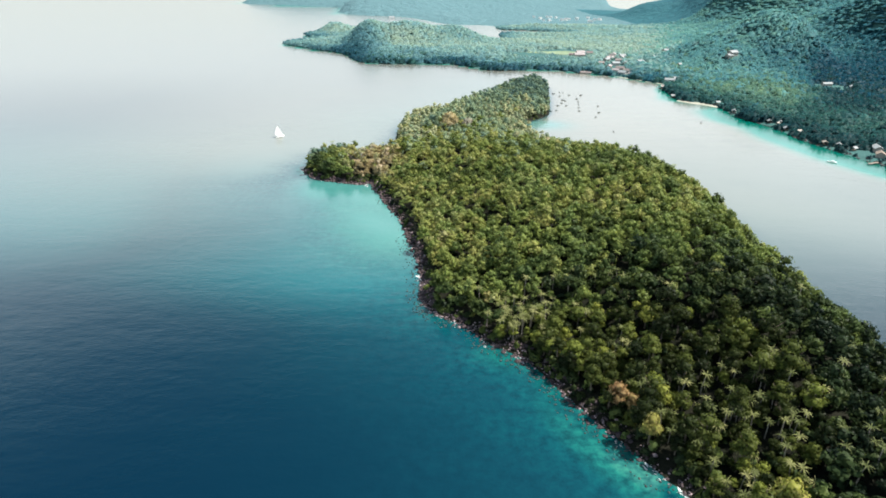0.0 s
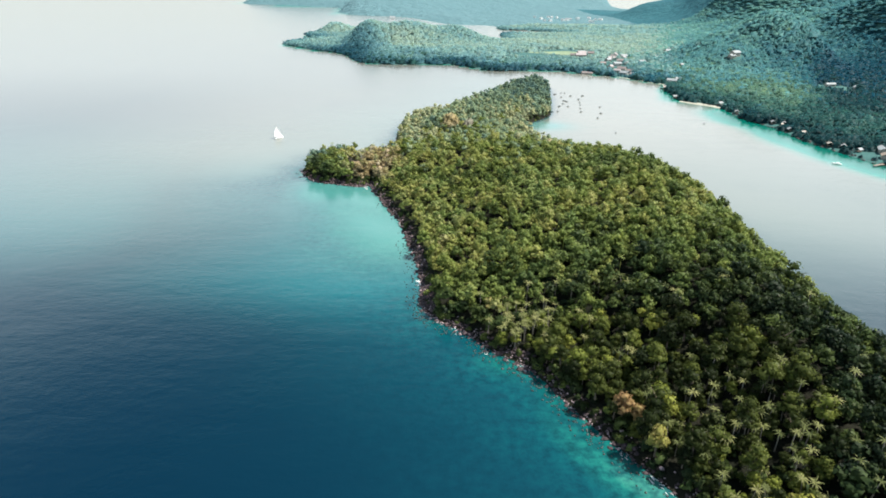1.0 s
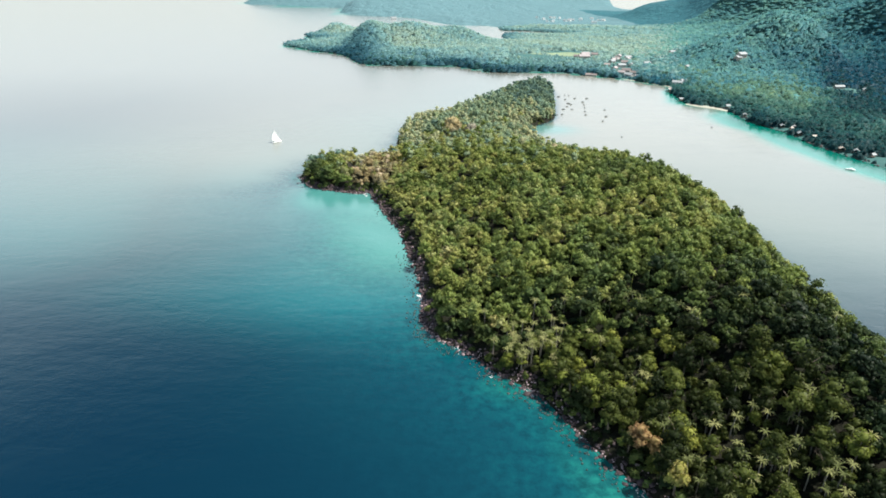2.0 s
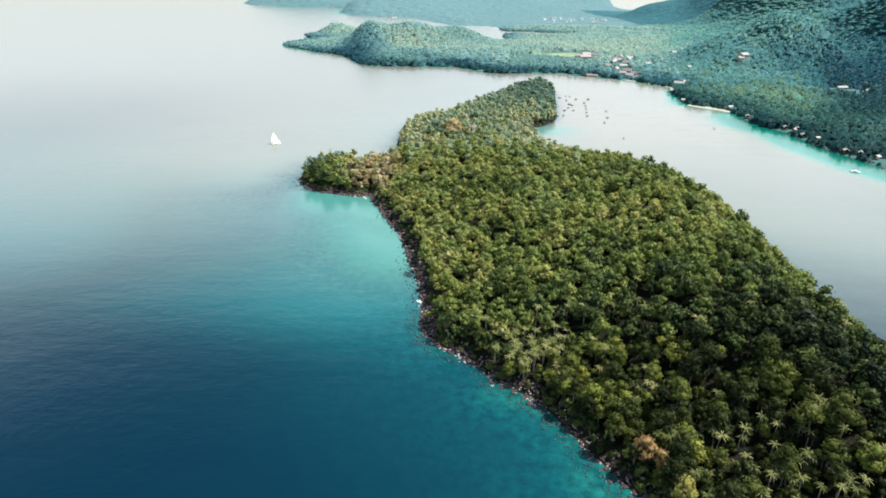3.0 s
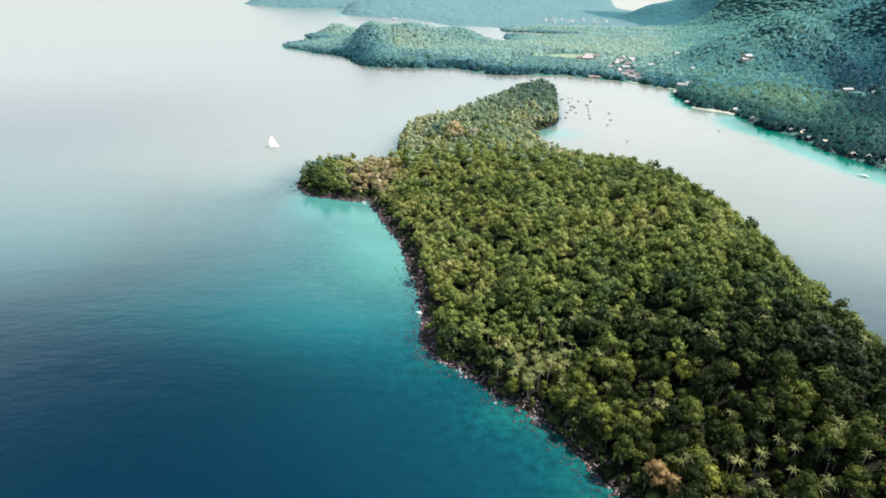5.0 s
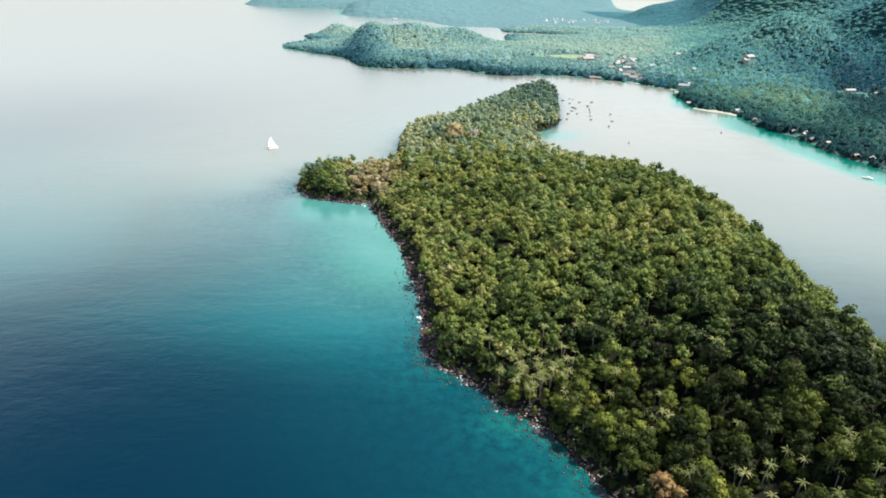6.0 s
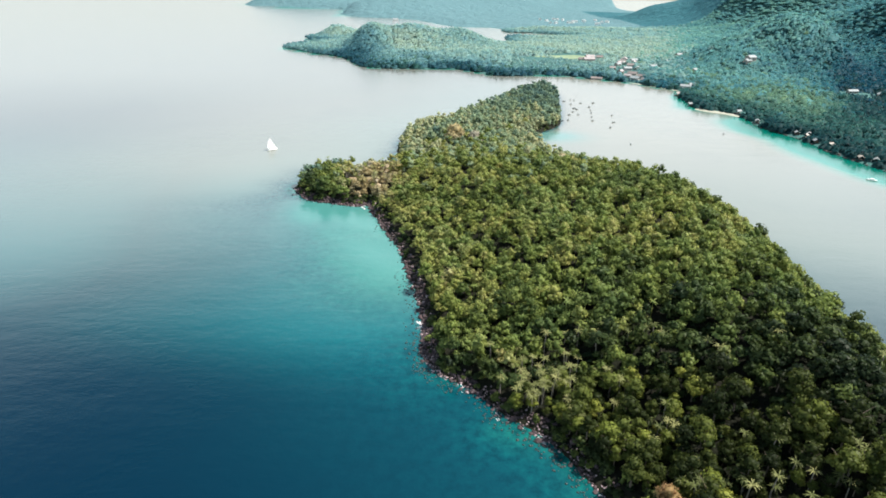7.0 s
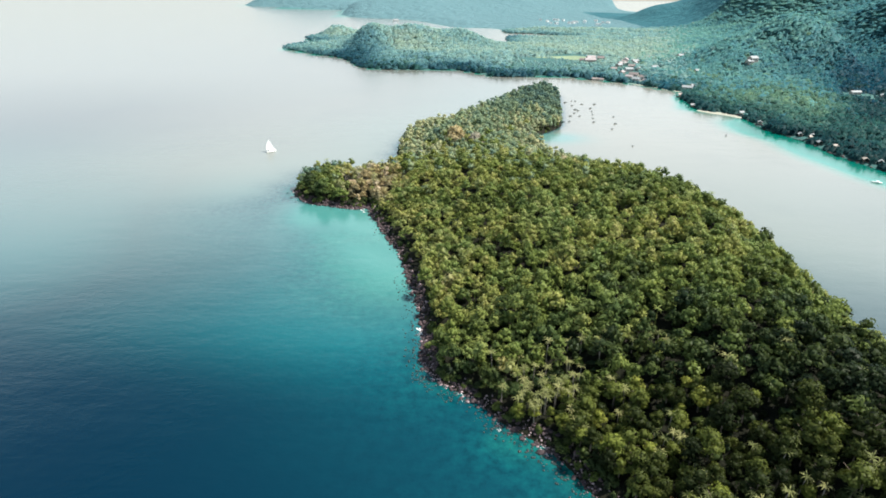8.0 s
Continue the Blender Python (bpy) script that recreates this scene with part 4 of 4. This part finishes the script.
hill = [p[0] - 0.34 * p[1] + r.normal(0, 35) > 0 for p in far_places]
joined_wood("mainland_wood", kinds, [p for p, s, h in zip(far_places, slope, hill) if h and not s], LEAF_HILL, "tropical forest over the mainland hills, haze-tinted blue-green", r, 0.9, 1.2)
joined_wood("mainland_wood", kinds, [p for p, s, h in zip(far_places, slope, hill) if not h and not s], LEAF_FAR, "tropical forest over headland and plain, haze-tinted grey-green", r, 0.88, 0.7)

# ---- shore rocks and foam ----
r = np.random.default_rng(13)


def boulder_mesh(r):
    bm = bmesh.new()
    bmesh.ops.create_icosphere(bm, subdivisions=1, radius=1)
    sq = Vector((r.uniform(0.8, 1.3), r.uniform(0.7, 1.0), r.uniform(0.5, 0.8)))
    for v in bm.verts:
        v.co = v.co * float(r.uniform(0.75, 1.2))
        v.co = Vector((v.co.x * sq.x, v.co.y * sq.y, v.co.z * sq.z))
    me = bpy.data.meshes.new("boulder")
    bm.to_mesh(me)
    bm.free()
    return me


DARK_BOULDERS, PALE_BOULDERS = [boulder_mesh(r) for _ in range(7)], [boulder_mesh(r) for _ in range(5)]
for me in DARK_BOULDERS:
    me.materials.append(ROCK)
for me in PALE_BOULDERS:
    me.materials.append(PALE_ROCK)
west_line = spline(ISLAND_WEST + ISLAND_POINT + ISLAND_NORTH + ISLAND_EAST, 24)
west_line = west_line[(west_line[:, 0] < 75) & (west_line[:, 1] < 300) & (west_line[:, 1] > 110)]
for k in range(430):
    ax, ay = west_line[int(r.integers(len(west_line)))]
    x, y = ax + r.normal(1.4, 2.3), ay + r.normal(0.8, 2.3)
    d = float(inland([x], [y], ISLAND)[0])
    if d < -2.5 or d > 6:
        continue
    pale = r.uniform() < (0.4 if 205 < y < 235 else 0.1)
    ob = new("boulder", (PALE_BOULDERS if pale else DARK_BOULDERS)[int(r.integers(5))])
    s = float(np.clip(r.lognormal(-0.5, 0.4), 0.35, 1.5)) * (0.7 if pale else 1.0)
    ob.matrix_world = Matrix.Translation((x, y, max(-0.1, island_z(x, y)) + 0.1 * s)) @ Matrix.Rotation(r.uniform(0, 6.28), 4, "Z") @ Matrix.Diagonal((s, s, s, 1))
    tagged(ob, "pale pinkish-grey boulder at the foot of the bank" if pale else "dark purplish wet boulder on the rocky shore", "boulder", "boulders on the western shore")

# the small stones between, and round the rest of the island
base = np.array([v.co[:] for v in DARK_BOULDERS[0].vertices])
tri = np.array([p.vertices[:] for p in DARK_BOULDERS[0].polygons])


def stones(many, low, high, mat, label, line=ISLAND, ground=island_height, shore=ISLAND, shift=(0.5, 0.5), near=-1.0, far=5.0, lift=0.1):
    Vs, Fs, count = [], [], 0
    at = line[r.integers(0, len(line), many)] + np.array(shift) + r.normal(0, 2.6, (many, 2))
    d = inland(at[:, 0], at[:, 1], shore)
    z = np.maximum(0, ground(at[:, 0], at[:, 1], d)) + lift
    for k in np.flatnonzero((d > near) & (d < far)):
        Vs.append(turned(base * r.uniform(0.7, 1.3, 3), r.uniform(0, 6.28)) * r.uniform(low, high) + np.array((*at[k], z[k])))
        Fs.append(tri + count)
        count += len(base)
    tagged(new("shore_stones", mesh_of("shore_stones", np.concatenate(Vs), np.concatenate(Fs), mat)), label, "stones", kind="stuff")


stones(1500, 0.25, 0.75, ROCK, "small dark stones scattered along the waterline")
stones(420, 0.2, 0.45, PALE_ROCK, "small pale pinkish stones strewn on the western bank", west_line)
cove_line = spline(ISLAND_WEST + ISLAND_POINT + ISLAND_NORTH + ISLAND_EAST, 24)
cove_line = cove_line[(cove_line[:, 0] < 0) & (cove_line[:, 1] < 425) & (cove_line[:, 1] > 225)]
stones(1100, 0.35, 1.2, MAROON_ROCK, "dark reddish boulders along the cove and the point", cove_line)
stones(260, 0.3, 0.7, PALE_ROCK, "pale stones washed by the swell along the cove", cove_line)
stones(700, 0.16, 0.46, WET_ROCK, "dark wet stones awash in the shallows below the western bank", west_line, shift=(-2.4, -1.6), near=-8.0, far=0.0, lift=0.0)
stones(200, 0.18, 0.5, WET_ROCK, "dark stones awash in the shallows of the cove", cove_line, shift=(-1.6, -0.6), near=-6.0, far=0.0, lift=0.0)
far_line = MAINLAND[(MAINLAND[:, 0] > 270) & (MAINLAND[:, 0] < 420) & (MAINLAND[:, 1] < 780) & (MAINLAND[:, 1] > 380)]
far_line = np.concatenate([far_line[:-1] + (far_line[1:] - far_line[:-1]) * t for t in np.linspace(0, 1, 12)])
stones(320, 0.4, 1.2, ROCK, "dark boulders tumbled along the mainland shore", far_line, mainland_height, MAINLAND)

# surf
Vs, Fs, count = [], [], 0


def surf(x, y, length, width, turn):
    global count
    t = np.linspace(0, 2 * math.pi, 15)[:-1]
    w = 1 + 0.35 * np.sin(3 * t + r.uniform(0, 6)) * r.uniform(0.4, 1) + 0.2 * r.uniform(-1, 1, 14)
    ring = np.stack([length / 2 * np.cos(t) * w, width / 2 * np.sin(t) * w, 0.05 + 0 * t], -1)
    V = turned(np.concatenate([[(0, 0, 0.22)], ring]), turn, (x, y, 0))
    Vs.append(V)
    Fs.append(np.array([(0, 1 + k, 1 + (k + 1) % 14) for k in range(14)]) + count)
    count += 15


for x, y, spread, many in ((-10.5, 250, 1.6, 16), (-53.5, 390.5, 2.2, 18), (-60, 391, 1.5, 8), (69, 123, 2.2, 20), (63, 131, 2.0, 12), (55, 143, 2.0, 8), (5, 212, 1.8, 9),
                           (17, 197, 1.8, 9), (-5, 222, 1.6, 8), (30, 186, 1.8, 8), (44, 162, 1.8, 8), (-86, 399, 2.0, 6), (-9, 236, 1.4, 6), (-14, 274, 1.4, 5)):
    for _ in range(many):
        surf(x + r.normal(-0.2, spread * 0.35), y + r.normal(-0.1, spread), r.uniform(0.4, 1.5), r.uniform(0.12, 0.35), r.uniform(-1.4, -0.4))
for x, y, spread, many in ((-10.5, 252.5, 1.2, 7), (-53, 390.5, 1.6, 8), (68, 124, 1.6, 5), (-58, 391.5, 1.4, 4), (62, 132, 1.8, 3), (-8, 231, 1.2, 3)):
    for _ in range(many):
        surf(x + r.normal(-0.4, spread * 0.5), y + r.normal(-0.3, spread), r.uniform(1.2, 2.8), r.uniform(0.4, 1.0), r.uniform(-1.4, -0.4))
tagged(new("surf", mesh_of("surf", np.concatenate(Vs), np.concatenate(Fs), FOAM)), "white broken surf along the rocks", "surf", kind="stuff")

# ---- buildings ----
def gable_roof(w, d, h, rise, over=0.6, thick=0.14):
    """A pitched roof with eaves and thickness, its ridge along x."""
    bm = bmesh.new()
    X, Y = w / 2 + over, d / 2 + over
    low = h - rise * over / (d / 2)
    ring = []
    for x in (-X, X):
        ring.append([bm.verts.new(p) for p in ((x, -Y, low), (x, 0, h + rise), (x, Y, low), (x, Y, low + thick), (x, 0, h + rise + thick), (x, -Y, low + thick))])
    a, b = ring
    for k in range(6):
        bm.faces.new((a[k], a[(k + 1) % 6], b[(k + 1) % 6], b[k]))
    bm.faces.new((a[0], a[5], a[4], a[1])), bm.faces.new((a[1], a[4], a[3], a[2]))
    bm.faces.new((b[0], b[1], b[4], b[5])), bm.faces.new((b[1], b[2], b[3], b[4]))
    bmesh.ops.recalc_face_normals(bm, faces=bm.faces[:])
    return bm


def walls_bm(w, d, h, rise):
    bm = bmesh.new()
    X, Y = w / 2, d / 2
    v = [bm.verts.new(p) for p in ((-X, -Y, -2), (X, -Y, -2), (X, Y, -2), (-X, Y, -2), (-X, -Y, h), (X, -Y, h), (X, Y, h), (-X, Y, h), (-X, 0, h + rise - 0.03), (X, 0, h + rise - 0.03))]
    for f in ((0, 1, 5, 4), (2, 3, 7, 6), (1, 2, 6, 9, 5), (3, 0, 4, 8, 7)):
        bm.faces.new([v[k] for k in f])
    return bm


def house(x, y, z, turn, w, d, h, roof, wall, label, name="house", rise=None):
    root = new(name)
    rise = rise or d * 0.28
    part("wall", walls_bm(w, d, h, rise), wall, root)
    part("roof", gable_roof(w, d, h, rise), roof, root)
    part("door", box_bm(1.0, 0.12, 2.05, (0.2 * w, -d / 2 - 0.03, 0)), TIMBER, root)
    for k in range(max(2, int(w // 3.5))):
        wx = -w / 2 + (k + 0.5) * w / max(2, int(w // 3.5))
        if abs(wx - 0.2 * w) > 1.1:
            win = part("window", box_bm(1.3, 0.1, 1.2, (wx, -d / 2 - 0.03, 0.95), 0.02), WHITE, root)
            part("pane", box_bm(1.1, 0.04, 1.0, (wx, -d / 2 - 0.09, 1.05)), GLASS_DARK, win)
    root.matrix_world = pose(x, y, z, 0, 0, turn)
    return tagged(root, label, "house", "houses of the coast")


def pavilion(x, y, z, turn, w, d, roof, label):
    """An open shelter on posts."""
    root = new("pavilion")
    for sx in (-1, 1):
        for sy in (-1, 1):
            part("post", box_bm(0.18, 0.18, 4.4, (sx * (w / 2 - 0.3), sy * (d / 2 - 0.3), -2), 0.02), TIMBER, root)
    part("deck", box_bm(w, d, 0.18, (0, 0, 0.3), 0.03), TIMBER, root)
    part("roof", gable_roof(w, d, 2.3, d * 0.32, 0.5), roof, root)
    root.matrix_world = pose(x, y, z, 0, 0, turn)
    return tagged(root, label, "pavilion", "shelters by the shore")


r = np.random.default_rng(17)
VILLAGE = [(247, 1136, 10, 15, 9, 3.2, PINK, CLAY), (262, 1128, -15, 11, 8, 3, RUST, PALE_WALL), (240, 1120, 40, 9, 7, 3, TIN, PALE_WALL),
           (298, 1100, 70, 13, 9, 4, PINK, PALE_WALL), (310, 1086, 20, 11, 8, 3.5, TIN, PALE_WALL), (290, 1080, -30, 10, 8, 3, RUST, CLAY), (304, 1064, 60, 9, 7, 3, PINK, CLAY),
           (416, 1155, 20, 14, 9, 3.5, TIN, PALE_WALL), (428, 1148, -20, 9, 7, 3, PINK, CLAY), (236, 1092, 5, 18, 10, 4.5, PINK, CLAY), (281, 1058, 15, 12, 8, 3.5, PINK, PALE_WALL),
           (270, 1034, 40, 10, 7, 3, TIN, CLAY), (288, 1024, -20, 11, 8, 3.2, RUST, CLAY), (276, 998, 10, 12, 7, 3.4, TIN, PALE_WALL), (262, 984, 50, 9, 7, 3, PINK, CLAY), (292, 1000, 70, 9, 7, 3, TIN, CLAY),
           (394, 1108, 15, 12, 8, 3.2, TIN, CLAY), (368, 966, 30, 8, 6, 2.8, TIN, CLAY), (353, 1148, -10, 10, 7, 3, RUST, CLAY), (226, 1106, -25, 9, 7, 3, RUST, CLAY), (255, 1008, 0, 9, 6, 3, RUST, CLAY)]
SHORE_HOUSES = [(276, 968, -35, 13, 8, 3.2, RUST, CLAY), (266, 956, -35, 10, 7, 3, PINK, PALE_WALL), (284, 950, -35, 9, 7, 3, RUST, PALE_WALL), (271, 934, -50, 12, 8, 3, TIN, PALE_WALL),
           (281, 922, -50, 9, 6, 2.8, PINK, CLAY), (213, 946, -10, 8, 6, 2.8, RUST, CLAY), (221, 942, -20, 7, 5, 2.6, RUST, CLAY),
           (322, 1018, 10, 10, 7, 3, TIN, PALE_WALL), (352, 985, 30, 9, 7, 3, TIN, CLAY),
           (360, 1060, 10, 9, 7, 3, TIN, PALE_WALL), (318, 862, -25, 13, 7, 3, TIN, PALE_WALL), (330, 872, 10, 8, 6, 3, TIN, CLAY)]
ROOFS = {PINK: "faded red tiled roof", RUST: "rusty sheet roof", TIN: "bright metal sheet roof"}
for x, y, t, w, d, h, roof, wall in VILLAGE + SHORE_HOUSES:
    house(x, y, mainland_z(x, y), t, w, d, h, roof, wall, f"small village house with a {ROOFS[roof]} among trees")
house(436, 942, mainland_z(436, 942), 25, 13, 9, 4.5, TIN, CLAY, "large white house standing alone on the wooded slope")
house(429, 936, mainland_z(429, 936), 25, 9, 7, 3.2, TIN, CLAY, "annex with a metal roof beside the white hill house")
for x, y, t, w, d in ((500, 797, 10, 13, 5), (520, 775, 70, 6, 5)):
    house(x, y, mainland_z(x, y), t, w, d, 3.2, TIN, CLAY, "long low farm building in a clearing of the valley")

# shelters and huts along the mainland shore
for x, y, t, w, roof in HUTS:
    pavilion(x, y, max(0.8, mainland_z(x, y)), t, w, 3.6, roof, "open beach hut with a pale roof above the rocks")
pavilion(70, 573, island_z(70, 573), 20, 8, 5, TIN, "white-roofed hut by the island's little beach")
pavilion(64, 566, island_z(64, 566), 40, 6, 5, TIN, "white-roofed hut by the island's little beach")
house(-18, 546, island_z(-18, 546), 15, 7, 5, 3, TIN, WHITE, "white hut with a metal roof in a clearing of the island")
house(-20, 506, island_z(-20, 506), -20, 5, 4, 2.6, TIN, WHITE, "small white hut in a clearing of the island")
house(-54, 440, island_z(-54, 440), 0, 2.8, 2.4, 2.0, TIN, WHITE, "small white hut among dry trees on the point")
house(-40, 423, island_z(-40, 423), 30, 2.8, 2.4, 2.0, TIMBER, CLAY, "small timber-roofed hut among dry trees on the point")

# the landing stage with its sheds
root = new("landing_stage")
part("deck", box_bm(15, 2.2, 0.25, (-9, 0, 0.9), 0.03), TIMBER, root)
for k in range(6):
    for s in (-1, 1):
        part("pile", box_bm(0.24, 0.24, 3.4, (-15.5 + 2.6 * k, 0.9 * s, -2.3), 0.02), TIMBER, root)
root.matrix_world = pose(352, 462, 0, 0, 0, 20)
tagged(root, "narrow timber landing stage on piles over turquoise water", "jetty")
house(364, 489, max(1.0, mainland_z(364, 489)), 70, 11, 6, 3.0, TIN, CLAY, "waterside hall with a bright metal roof", "boat_house")
house(357, 474, max(1.0, mainland_z(357, 474)), 60, 8, 6, 2.8, TIMBER, CLAY, "waterside shed with a grey timber roof", "boat_house")

# far town across the bay
for k in range(18):
    x, y = 320 + 11 * k + r.uniform(-30, 30), 2160 + r.uniform(-110, 130)
    w, d = r.uniform(8, 14), r.uniform(6, 9)
    house(x, y, mainland_z(x, y), r.uniform(0, 180), w, d, r.uniform(4, 6), TIN, WHITE, "pale town building on the far plain")
house(-196, 2290, mainland_z(-196, 2290), 20, 18, 12, 10, TIN, WHITE, "large white building on the far shore")

# ---- boats ----
def hull_bm(length, beam, depth):
    """A hull with a raked bow, a transom and a sheer line."""
    bm = bmesh.new()
    rows = []
    for s in np.linspace(0, 1, 7):
        half = beam / 2 * (0.82 + 0.36 * s - 1.18 * max(0, (s - 0.35) / 0.65) ** 2.2)
        half, sheer = max(0.02, half), depth * (0.75 + 0.4 * s * s)
        x = length * (s - 0.5)
        rows.append([bm.verts.new(p) for p in ((x, -half, sheer), (x, -half * 0.85, 0.12 * depth), (x * 0.96, 0, -0.35 * depth), (x, half * 0.85, 0.12 * depth), (x, half, sheer))])
    for a, b in zip(rows, rows[1:]):
        for k in range(4):
            bm.faces.new((a[k], b[k], b[k + 1], a[k + 1]))
        bm.faces.new((a[4], b[4], b[0], a[0]))
    bm.faces.new(rows[0][::-1])
    bm.faces.new(rows[-1])
    bmesh.ops.recalc_face_normals(bm, faces=bm.faces[:])
    return bm


def fishing_boat():
    root = new("fishing_boat")
    part("hull", hull_bm(7.5, 1.9, 0.9), HULL, root)
    part("cabin", box_bm(1.6, 1.3, 1.1, (-1.2, 0, 0.6), 0.08), AWNING, root)
    part("awning", box_bm(3.4, 1.7, 0.12, (-0.3, 0, 2.1), 0.04), AWNING, root)
    for sx in (-1.8, 1.2):
        for sy in (-0.7, 0.7):
            part("post", box_bm(0.07, 0.07, 1.5, (sx, sy, 0.65)), TIMBER, root)
    return tagged(root, "small dark wooden fishing boat with an awning, moored", "boat", "moored boats in the channel")


BOATS = [(141, 837), (139, 810), (137, 762), (147, 774), (151, 771), (155, 752), (142, 744), (141, 719), (143, 713), (136, 699), (129, 683), (139, 684), (160, 728), (170, 753),
         (158, 711), (155, 694), (151, 673), (148, 655), (175, 683), (168, 648), (159, 624), (161, 559), (262, 604), (116, 653), (123, 656)]
first = fishing_boat()
for k, (x, y) in enumerate(BOATS):
    m = pose(x, y, 0.05, 0, 0, r.normal(35, 25)) @ Matrix.Scale(float(r.uniform(0.6, 0.85)), 4)
    if k == 0:
        first.matrix_world = m
    else:
        copy_thing(first, m)

root = new("platform")
part("deck", box_bm(9, 6, 0.4, (0, 0, 0.6), 0.05), TIMBER, root)
part("roof", gable_roof(7, 5, 3.2, 1.5), RUST, root)
for sx in (-1, 1):
    for sy in (-1, 1):
        part("post", box_bm(0.25, 0.25, 5.5, (3.2 * sx, 2.2 * sy, -2.3)), TIMBER, root)
root.matrix_world = pose(291, 814, 0, 0, 0, 30)
tagged(root, "brown roofed fishing platform on posts off the village beach", "platform")

root = new("speedboat")
part("hull", hull_bm(9, 2.6, 1.1), WHITE, root)
part("cabin", box_bm(3, 1.9, 1.0, (-0.6, 0, 0.9), 0.15), WHITE, root)
part("windscreen", box_bm(0.1, 1.7, 0.6, (0.98, 0, 1.1), 0.02), GLASS_DARK, root)
root.matrix_world = pose(311, 462, 0.05, 0, 0, 150) @ Matrix.Scale(0.75, 4)
tagged(root, "white motor launch under way near the turquoise shallows", "boat")

# the sailing yacht
root = new("sailing_yacht")
part("hull", hull_bm(12, 3.4, 1.5), WHITE, root)
part("cabin", box_bm(4.2, 2.0, 0.8, (-0.6, 0, 1.3), 0.2), WHITE, root)
V, F = tube([(0.6, 0, 1.0), (0.6, 0, 14.5)], [0.12, 0.07], 8)
part("mast", mesh_of("mast", V, F, STEEL, True), STEEL, root)
part("boom", box_bm(5.4, 0.14, 0.16, (-2.2, 0, 2.5), 0.03), STEEL, root)


def sail_mesh(name, foot, luff, belly):
    """A curved three-cornered sail, foot and luff as end points."""
    V, F, n = [], [], 8
    tack, clew, head = (Vector(p) for p in (foot[0], foot[1], luff))
    for i in range(n + 1):
        for j in range(n + 1):
            u, v = i / n, j / n
            p = tack.lerp(clew, u * (1 - v ** 2.2)) + (head - tack) * v
            p.y += belly * math.sin(math.pi * u) * math.sin(math.pi * min(1, v + 0.15)) * (1 - v)
            V.append(p[:])
    for i in range(n):
        for j in range(n):
            a = i * (n + 1) + j
            F.append((a, a + 1, a + n + 2, a + n + 1))
    return mesh_of(name, V, F, CANVAS, True)


part("mainsail", sail_mesh("mainsail", ((0.45, 0, 2.8), (-5.4, 0, 2.8)), (0.45, 0, 13.6), 0.9), CANVAS, root)
part("jib", sail_mesh("jib", ((5.6, 0, 1.7), (0.9, 0.3, 2.2)), (0.7, 0, 12.8), 0.6), CANVAS, root)
root.matrix_world = pose(-147, 522, 0.0, -16, 0, 50) @ Matrix.Scale(0.74, 4)
tagged(root, "white sailing yacht under full sail on calm water", "yacht")

# pale sand of the small beaches
for name, pts, label in (("beach", [(72, 574), (78, 592), (90, 606), (98, 612), (88, 610), (76, 597), (70, 582)], "pale sand of the island's little beach"),
                         ("beach", [(279, 724), (290, 708), (303, 697), (311, 685), (322, 690), (316, 708), (300, 719), (290, 730)], "pale sand strip below the mainland trees"),
                         ("beach", [(255, 917), (282, 880), (304, 848), (309, 850), (288, 886), (262, 922)], "pale sand of the village beach")):
    p = spline(pts, 4)
    c = p.mean(0)
    V = [(*c, 0.5)] + [(*q, 0.06) for q in p] + [(*(c + (q - c) * 0.55), 0.4) for q in p]
    m = len(p)
    F = [(1 + k, 1 + (k + 1) % m, 1 + m + (k + 1) % m, 1 + m + k) for k in range(m)]
    inner = [(0, 1 + m + k, 1 + m + (k + 1) % m) for k in range(m)]
    bm = bmesh.new()
    vs = [bm.verts.new(v) for v in V]
    for f in F + inner:
        bm.faces.new([vs[k] for k in f])
    tagged(part(name, bm, SAND, None, label), category="beach", kind="structure")
